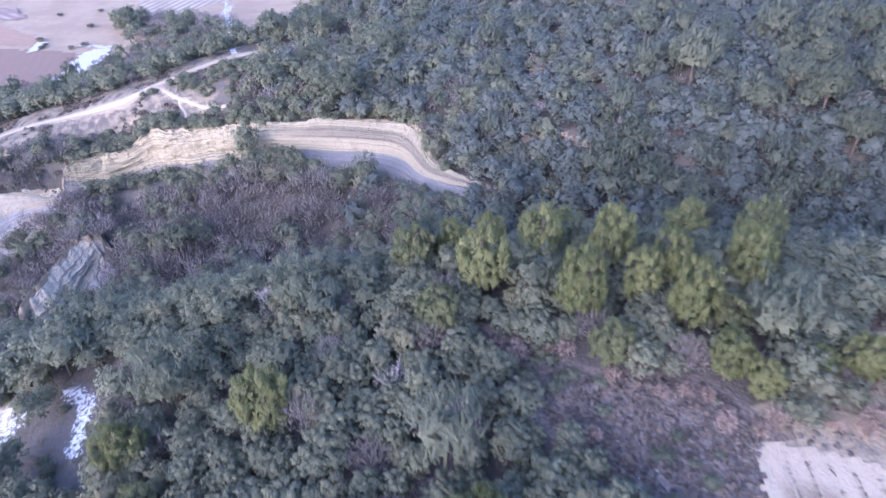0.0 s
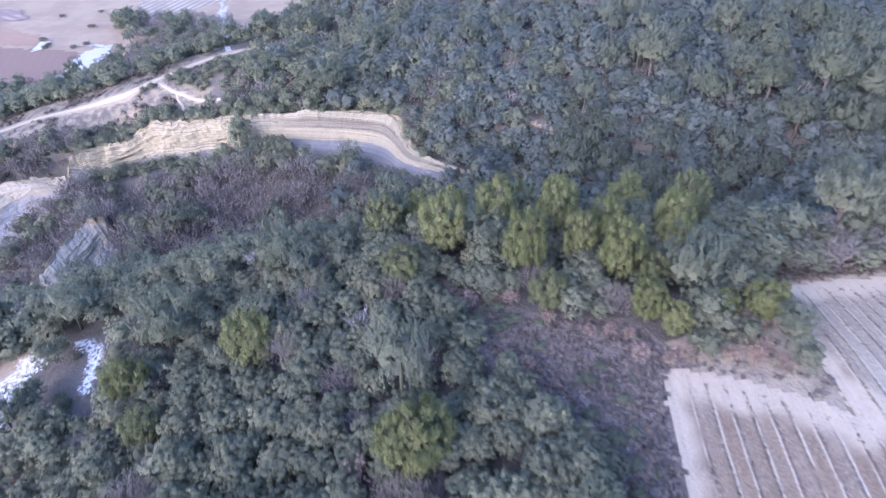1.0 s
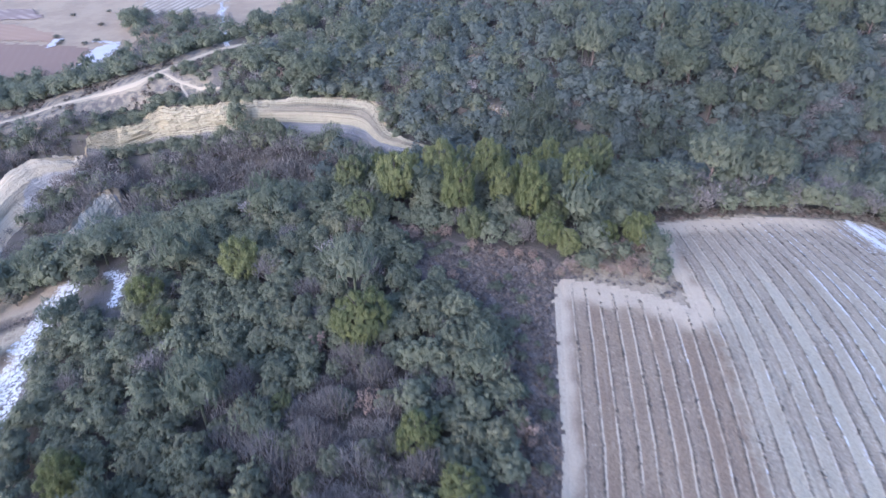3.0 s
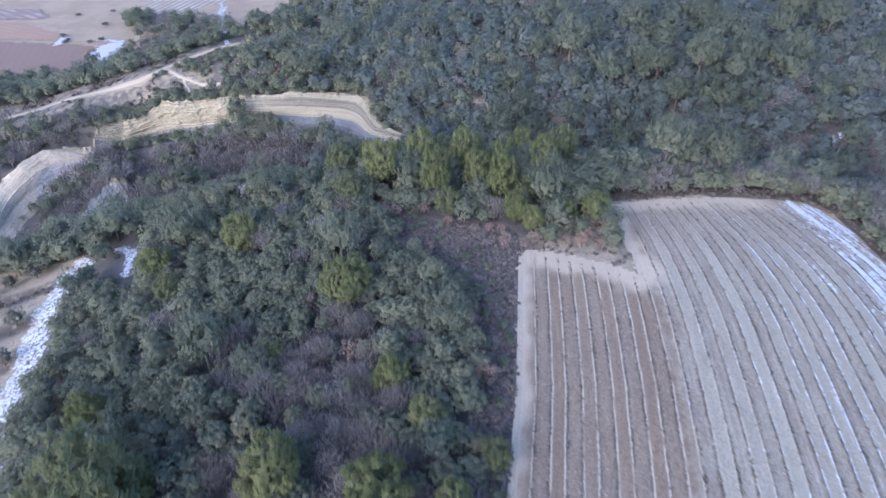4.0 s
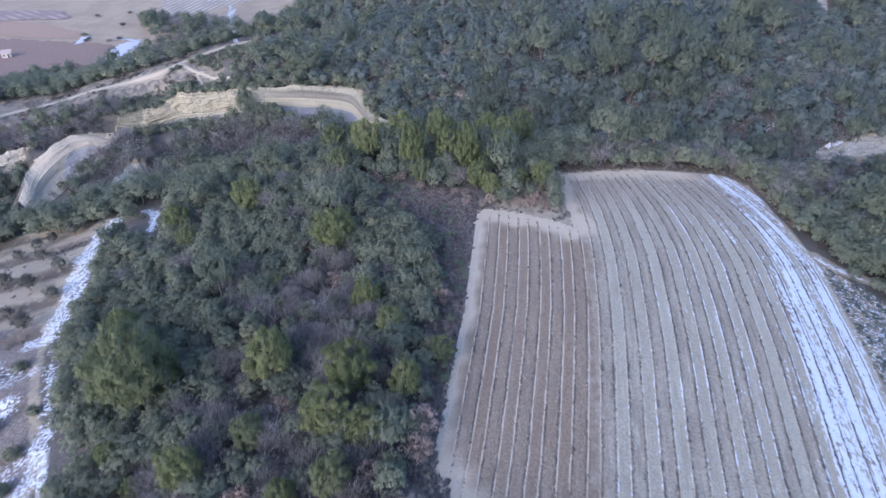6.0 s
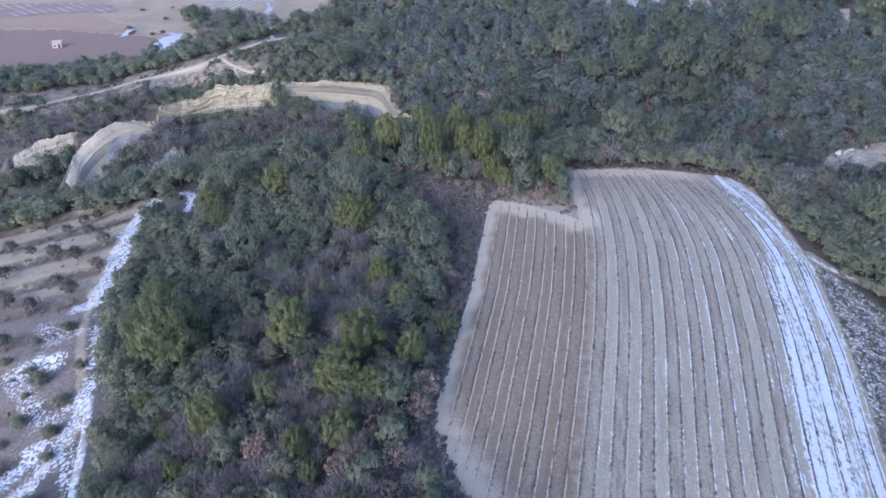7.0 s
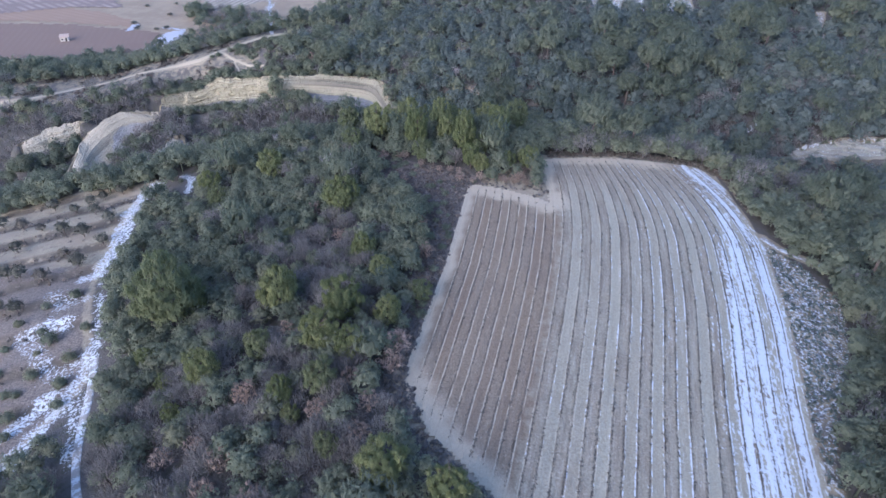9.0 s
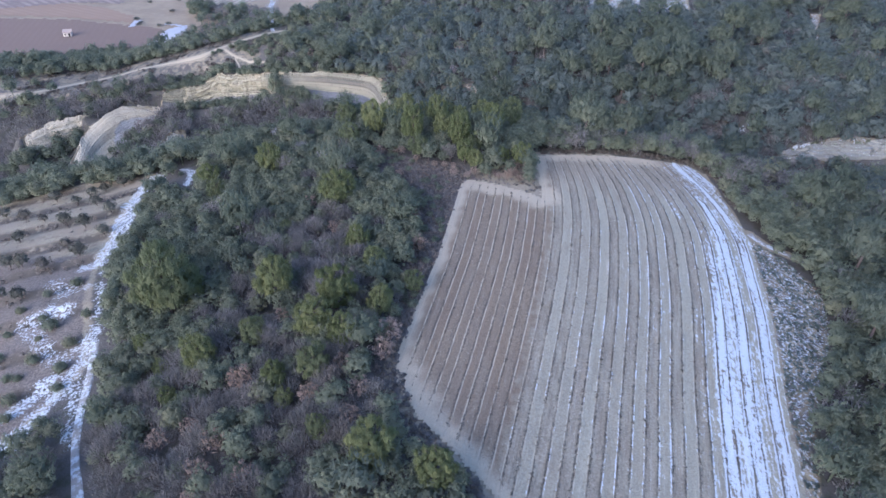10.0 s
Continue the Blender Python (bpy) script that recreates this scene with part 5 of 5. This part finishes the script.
def clear_of(x, y):
    """Where nothing woody grows: field, tracks, orchard, cliffs, bare ground and plain."""
    p = {k: prof(k, x) for k in ("rim", "foot", "edge")}
    bare = inside(x, y, FIELD) | (way_off(x, y, FIELD + FIELD[:1]) < np.where((x < 30) & (y < -8), 2.6, np.where(x < 24, 1.5, 0.8))) | inside(x, y, ORCHARD) | inside(x, y, SCRUB) | inside(x, y, HEATH) | inside(x, y, WEST_BANK) | inside(x, y, GAP_CLEAR) | ((way_off(x, y, TRACK_WEST) < 3.6) & (y > 16)) | inside(x, y, ROCKS_OPEN)
    for a, b in SNOW_SPOTS:
        bare |= np.hypot(x - a, y - b + 1.3) < 2.2
    for line, half in ((ROAD_MAIN, 2.6), (ROAD_SPUR, 2.2), (FOOTPATH, 1.2), (TRACK_EAST, 1.2), (TRACK_WEST, 2.3)):
        bare |= way_off(x, y, line) < half
    bare |= way_off(x, y, ROAD_NORTH) < 1.0
    for c, w in CLEARINGS:
        bare |= near(x, y, c, w) > 0
    for crest, foot, _, _ in FACES:
        dc, df = beside(x, y, crest)[0], beside(x, y, foot)[0]
        bare |= (on_face(x, y, crest, foot) & (df > (2.6 if crest is WEST_CREST else 0.4))) | (dc < 0.8)
    bare |= (x > -72) & (x < 4) & (beside(x, y, CLIFF_FOOT)[0] < np.where(x > -52, 1.2, 2.0))
    bare |= inside(x, y, FORK)
    bare |= np.hypot((x + 84.5) * 0.6, y - 110.3) < 2.2
    bare |= inside(x, y, [(-107, 162), (-97, 164), (-93, 178), (-94, 195), (-108, 195)])
    bare |= inside(x, y, [(-84, 70), (-80, 78), (-80, 92), (-76, 97), (-69, 103), (-67, 100), (-73, 92), (-76, 84), (-77, 72)]) & (wavy(x, y, 2.2, 4.0) > -0.5)
    bare |= (y > p["edge"] + 8) & ~inside(x, y, PLAIN_WOOD) & (x < -30)
    bare |= (x < -60) & (y > 120) & ~inside(x, y, PLAIN_WOOD)
    # dry meadow strip between the track and the cliff's rim
    bare |= (x < -42) & (y > p["rim"] + 8.5) & (y < 126) & (way_off(x, y, ROAD_MAIN) < 12) & (wavy(x, y, 3.2, 9.0) < 0.7)
    return bare


def bare_share(x, y):
    """How much of the wood is leafless."""
    heart = np.exp(-(((x - 1) / 13) ** 4 + ((y - 4) / 17) ** 4)) * 0.74 + np.exp(-(((x - 2) / 17) ** 4 + ((y + 27) / 14) ** 4)) * 0.62 - 0.7 * np.exp(-(((x - 14) / 5) ** 4 + ((y - 11) / 9) ** 4))
    ravine = 0.78 * ease(62, 76, y) * ease(108, 98, y) * ease(2, -8, x) + 0.42 * ease(43, 44, y) * ease(66, 58, y) * ease(36, 42, x) + 0.1 * ease(55, 66, y) * ease(96, 84, y) * ease(20, 40, x)
    crest = 0.42 * ease(-62, -68, x) * ease(98, 102, y) * ease(122, 116, y) + 0.45 * ease(-100, -92, x) * ease(-52, -60, x) * ease(166, 176, y)
    north = 0.09 * ease(100, 112, y) + 0.26 * ease(60, 80, x) * ease(24, 34, y) * ease(125, 100, y)
    return np.clip(0.06 + heart + ravine + crest + north, 0, 0.9)


pines_at = np.array([q[:2] for q in HILL_PINES] + RIDGE_PINES + BACK_PINES)
wx, wy = scattered(-130, 140, -46, 57, 1.98, RNG)
nx, ny = scattered(-60, 70, -112, -46, 3.2, RNG)
wx, wy = np.concatenate([wx, nx]), np.concatenate([wy, ny])
nx, ny = scattered(-130, 140, 57, 150, 2.75, RNG)
wx, wy = np.concatenate([wx, nx]), np.concatenate([wy, ny])
# closer growth where the slope is steep
nx, ny = scattered(-3, 95, 62, 108, 2.1, RNG)
bluff = (steep(nx, ny) > 0.45) & (near(nx, ny, CLEARINGS[3][0], 0.6) == 0)
wx, wy = np.concatenate([wx, nx[bluff]]), np.concatenate([wy, ny[bluff]])
nx, ny = scattered(-78, -2, 66, 107, 2.9, RNG)
wx, wy = np.concatenate([wx, nx]), np.concatenate([wy, ny])
nx, ny = scattered(-106, -62, 97, 116, 2.6, RNG)
wx, wy = np.concatenate([wx, nx]), np.concatenate([wy, ny])
nx, ny = scattered(-75, 70, 150, 225, 3.4, RNG)
wx, wy = np.concatenate([wx, nx]), np.concatenate([wy, ny])
nx, ny = scattered(62, 150, 16, 112, 3.0, RNG)
wx, wy = np.concatenate([wx, nx]), np.concatenate([wy, ny])
nx, ny = scattered(-40, 12, 112, 150, 3.2, RNG)
wx, wy = np.concatenate([wx, nx]), np.concatenate([wy, ny])
# closer, mixed growth along the field's north edge
nx, ny = scattered(36, 72, 43.5, 56, 2.0, RNG)
wx, wy = np.concatenate([wx, nx]), np.concatenate([wy, ny])
wx2, wy2 = scattered(-215, -20, 100, 232, 3.0, RNG)
far = inside(wx2, wy2, PLAIN_WOOD) & ((wx2 < -130) | ((wy2 > 150) & (wx2 < -75)))
wx, wy = np.concatenate([wx, wx2[far]]), np.concatenate([wy, wy2[far]])
keep = ~clear_of(wx, wy)
keep &= np.min(np.hypot(wx[:, None] - pines_at[:, 0], wy[:, None] - pines_at[:, 1]), 1) > 1.5
dry_at = np.array(WITHERED)
keep &= np.min(np.hypot(wx[:, None] - dry_at[:, 0], wy[:, None] - dry_at[:, 1] + 0.4), 1) > 1.3
# only what lies within the sweep of the valley
keep &= ((wx > -0.75 * wy - 60) & (wx < 0.55 * wy + 92) | (wy < -44) & (wx > -52) & (wx < 66)) & ((wy < 166) | (wx < 205 - wy))
wx, wy = wx[keep], wy[keep]
leafless = RNG.uniform(0, 1, len(wx)) < bare_share(wx, wy)
pineish = ~leafless & (RNG.uniform(0, 1, len(wx)) < np.where((wx > 25) & (wy > 60), 0.15, 0.03) + 0.02 * (wy > 110))
oakish = ~leafless & ~pineish
hill = (wy < 58) & (wy > -48) & (wx > -40) & (wx < 40)
close_by = hill | ((wy < 48) & (wx > 36) & (wx < 78)) | ((wy < 0) & (wy > -48) & (wx < -15))


def nearest(which, count):
    """The trees of the near wood that stand as things of their own."""
    idx = np.flatnonzero(which & hill)
    order = idx[np.argsort(np.hypot(wx[idx] - 4, (wy[idx] - 22) * 0.75))]
    return order[:count]


sx, sy = sown(SCRUB, 46)
own = np.zeros(len(wx), bool)
for kind, which, lo, hi in ((OAKS, oakish, 0.75, 1.2), (BARES, leafless, 0.7, 1.05)):
    picks = nearest(which, 290)
    own[picks] = True
    for k in picks:
        kind.plant(wx[k], wy[k], RNG.uniform(lo, hi), RNG.uniform(0.85, 1.2), RNG.uniform(0, 360))


def make_wood(name, which, templates, leaf, label, lo, hi, category="woodland"):
    """The rest of the wood, past counting, as one mass of single trees."""
    idx = np.flatnonzero(which)
    verts, faces, normals, tint, k = [], [], [], [], 0
    for i in idx:
        v, f, n = templates[RNG.integers(len(templates))]
        s, a, h = RNG.uniform(lo, hi) * SCALE[i], RNG.uniform(0, 2 * np.pi), RNG.uniform(0.85, 1.25)
        c, d = math.cos(a) * s, math.sin(a) * s
        w = np.empty_like(v)
        w[:, 0], w[:, 1], w[:, 2] = v[:, 0] * c - v[:, 1] * d + wx[i], v[:, 0] * d + v[:, 1] * c + wy[i], v[:, 2] * s * h + HEIGHTS[i] - 0.1
        verts.append(w)
        turned = n.copy()
        turned[:, 0], turned[:, 1] = n[:, 0] * math.cos(a) - n[:, 1] * math.sin(a), n[:, 0] * math.sin(a) + n[:, 1] * math.cos(a)
        normals.append(turned)
        faces.append(f + k)
        tint.append(np.full(len(v), RNG.uniform()))
        k += len(v)
    me = mesh_of(name, np.concatenate(verts), np.concatenate(faces), leaf, True, {"tint": np.concatenate(tint)}, None, np.concatenate(normals))
    return tagged(new(name, me), label, category, kind="stuff")


HEIGHTS = ground_z(wx, wy)
SCALE = (1 - 0.35 * ease(-50, -58, wx) * ease(44, 50, wy) * ease(90, 80, wy)) * 1 - 0.42 * ease(-38, -44, wx) * ease(-72, -64, wx) * ease(100, 105, wy) * ease(128, 122, wy) - 0.3 * ease(6, 2, beside(wx, wy, CLIFF_FOOT)[0]) - 0.12 * ease(14, 9, beside(wx, wy, CLIFF_FOOT)[0]) * ease(-46, -52, wx) * ease(-78, -72, wx) * ease(110, 106, wy) + 0.3 * ease(64, 72, wy) * ease(108, 100, wy) * ease(0, -10, wx) * ease(-80, -70, wx)
mid_oaks, far_oaks = [oak_crown(RNG, 24, 15, 0.135, 1.42, 1.9, 1.4, 160) for _ in range(6)], [oak_crown(RNG, 17, 11, 0.19, 1.8, 1.9, 1.7, 90) for _ in range(8)]
far_pines = [joined(pine_crown(RNG, 20, 14, 0.29, 2.2, 3.5, 1.9, -0.35), limb((0, 0, -0.4), (0, 0, 4.2), 0.14, 0.1, 4)) for _ in range(5)]
far_twigs = [twig_tree(RNG, 4.2, 4, 115, 0.075, 1.8) for _ in range(5)]
make_wood("oak_wood_near", oakish & ~own & close_by, mid_oaks, OAK_LEAF, "close canopy of dark-green evergreen oaks", 0.75, 1.2)
# the other far oaks take the leaf with blue haze in its colour
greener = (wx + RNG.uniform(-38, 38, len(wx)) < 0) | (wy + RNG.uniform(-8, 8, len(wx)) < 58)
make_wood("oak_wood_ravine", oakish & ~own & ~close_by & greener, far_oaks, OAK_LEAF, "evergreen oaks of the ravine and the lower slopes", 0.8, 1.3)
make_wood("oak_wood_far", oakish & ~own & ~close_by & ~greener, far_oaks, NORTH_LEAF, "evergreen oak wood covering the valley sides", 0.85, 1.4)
make_wood("pine_wood", pineish, far_pines, FAR_PINE, "olive-green pines scattered through the wood", 0.75, 1.3)
make_wood("bare_wood", leafless & ~own, far_twigs, TWIG, "leafless grey-brown trees in the ravine", 0.7, 1.15)


# ---- low growth ----
def make_tufts(name, x, y, zfun, size, mat, label, per=7, category="scrub", lo=0.6, hi=1.4):
    n = len(x)
    c = np.stack([x, y, zfun(x, y)], 1)
    s = size * RNG.uniform(lo, hi, n)
    v, f, _ = leaf_tris(c, s, per, size * 0.55, RNG, 0.5, 0.9, 0.8)
    tint = np.repeat(RNG.uniform(0, 1, n), per * 3)
    return tagged(new(name, mesh_of(name, v, f, mat, False, {"tint": tint})), label, category, kind="stuff")


strip = np.repeat(np.arange(-7, 11), 1150)
y = RNG.uniform(-50, 43, len(strip))
r = 6.64 + 1.03 * (strip + 0.5 + RNG.choice([-0.225, 0.225], len(strip)) + RNG.normal(0, 0.03, len(strip)))
x = field_left(y) + r / PERIODS * (field_right(y) - field_left(y))
ok = inside(x, y, FIELD) & (way_off(x, y, FIELD + FIELD[:1]) > 1.2) & (wavy(x, y, 2.0, 3.0) + RNG.uniform(-1, 1, len(x)) > -0.3)
make_tufts("row_stubble", x[ok], y[ok], field_z, 0.15, SHRUB_LEAF, "dark clumpy plant stubs along the field rows", 4, "stubble")
x, y = sown(HEATH, 800)
ok = wavy(x, y, 1.6, 2.0) + 0.6 * wavy(x, y, 0.6, 5.0) > -0.35
make_tufts("heath_scrub", x[ok], y[ok], ground_z, 0.24, NORTH_LEAF, "low dark heath bushes with snow between", 14)
for k in range(len(sx)):
    SHRUBS.plant(sx[k], sy[k], RNG.uniform(0.25, 0.5), 0.9, RNG.uniform(0, 360), "low young evergreen bush in the clearing")
gx, gy = sown(GAP_CLEAR, 16)
for k in range(len(gx)):
    if way_off(gx[k], gy[k], SNOW_GAP) > 1.3:
        SHRUBS.plant(gx[k], gy[k], RNG.uniform(0.3, 0.5), 0.9, RNG.uniform(0, 360), "low evergreen bush beside the snow strip")
gx, gy = sown(SNOW_ROCKS, 26)
for k in range(len(gx)):
    SHRUBS.plant(gx[k], gy[k], RNG.uniform(0.3, 0.6), 0.9, RNG.uniform(0, 360), "dark bush between the snowy ledges")
# low growth under the field's hedge
t = RNG.uniform(0, 1, 700) * 3
line = np.array([(37.2, 42.6), (50, 45), (66.5, 45.3), (71, 40.8), (72, 29)])
t = t / 3 * (len(line) - 1)
x, y = np.interp(t, np.arange(len(line)), line[:, 0]), np.interp(t, np.arange(len(line)), line[:, 1])
x, y = x + RNG.uniform(-0.9, 1.1, 700) * np.where(t > 2, 1, 0.3), y + RNG.uniform(-0.9, 1.1, 700) * np.where(t > 2.6, 0.3, 1)
make_tufts("hedge_bottom", x, y, ground_z, 0.42, SHRUB_LEAF, "low brown brambles at the field's wooded edge", 16)
x, y = sown(NOTCH, 90)
ok = ~inside(x, y, FIELD)
make_tufts("notch_weeds", x[ok], y[ok], ground_z, 0.33, HEATHER, "dry weeds in the notch of the field", 14)
y = RNG.uniform(-40, 12, 420)
x = field_left(y) - RNG.uniform(0.2, 3.2, 420) ** 1.0 + np.interp(y, (-40, -33, -24, -14), (19, 15, 5.5, 0))
make_tufts("verge_scrub", x, y, ground_z, 0.4, HEATHER, "brown weeds and brambles along the field's verge", 14)
x, y = sown(SCRUB, 1200)
make_tufts("clearing_scrub", x, y, ground_z, 0.4, HEATHER, "reddish-brown scrub in the hill clearing", 14)
x, y = sown([(-105, 8), (-74, 36), (-42, 40), (-43, 20), (-38, 0), (-36, -10), (-44, -24), (-60, -25)], 900)
w = (y * 0.965 - x * 0.263) / 8.0
bankish = (w - np.floor(w) > 0.55) | (RNG.uniform(0, 1, len(x)) < 0.12)
make_tufts("terrace_scrub", x[bankish], y[bankish], ground_z, 0.34, HEATHER, "brown weeds along the terrace banks", 12)
x, y = RNG.uniform(-120, -38, 3200), RNG.uniform(100, 136, 3200)
p_rim = prof("rim", x)
ok = (y > p_rim + 1) & (way_off(x, y, ROAD_MAIN) > 2) & (way_off(x, y, ROAD_SPUR) > 1.6) & (wavy(x, y, 3.0, 6.0) > 0.1)
make_tufts("plateau_scrub", x[ok], y[ok], ground_z, 0.5, SHRUB_LEAF, "low brown and grey bushes on the plateau", 16)
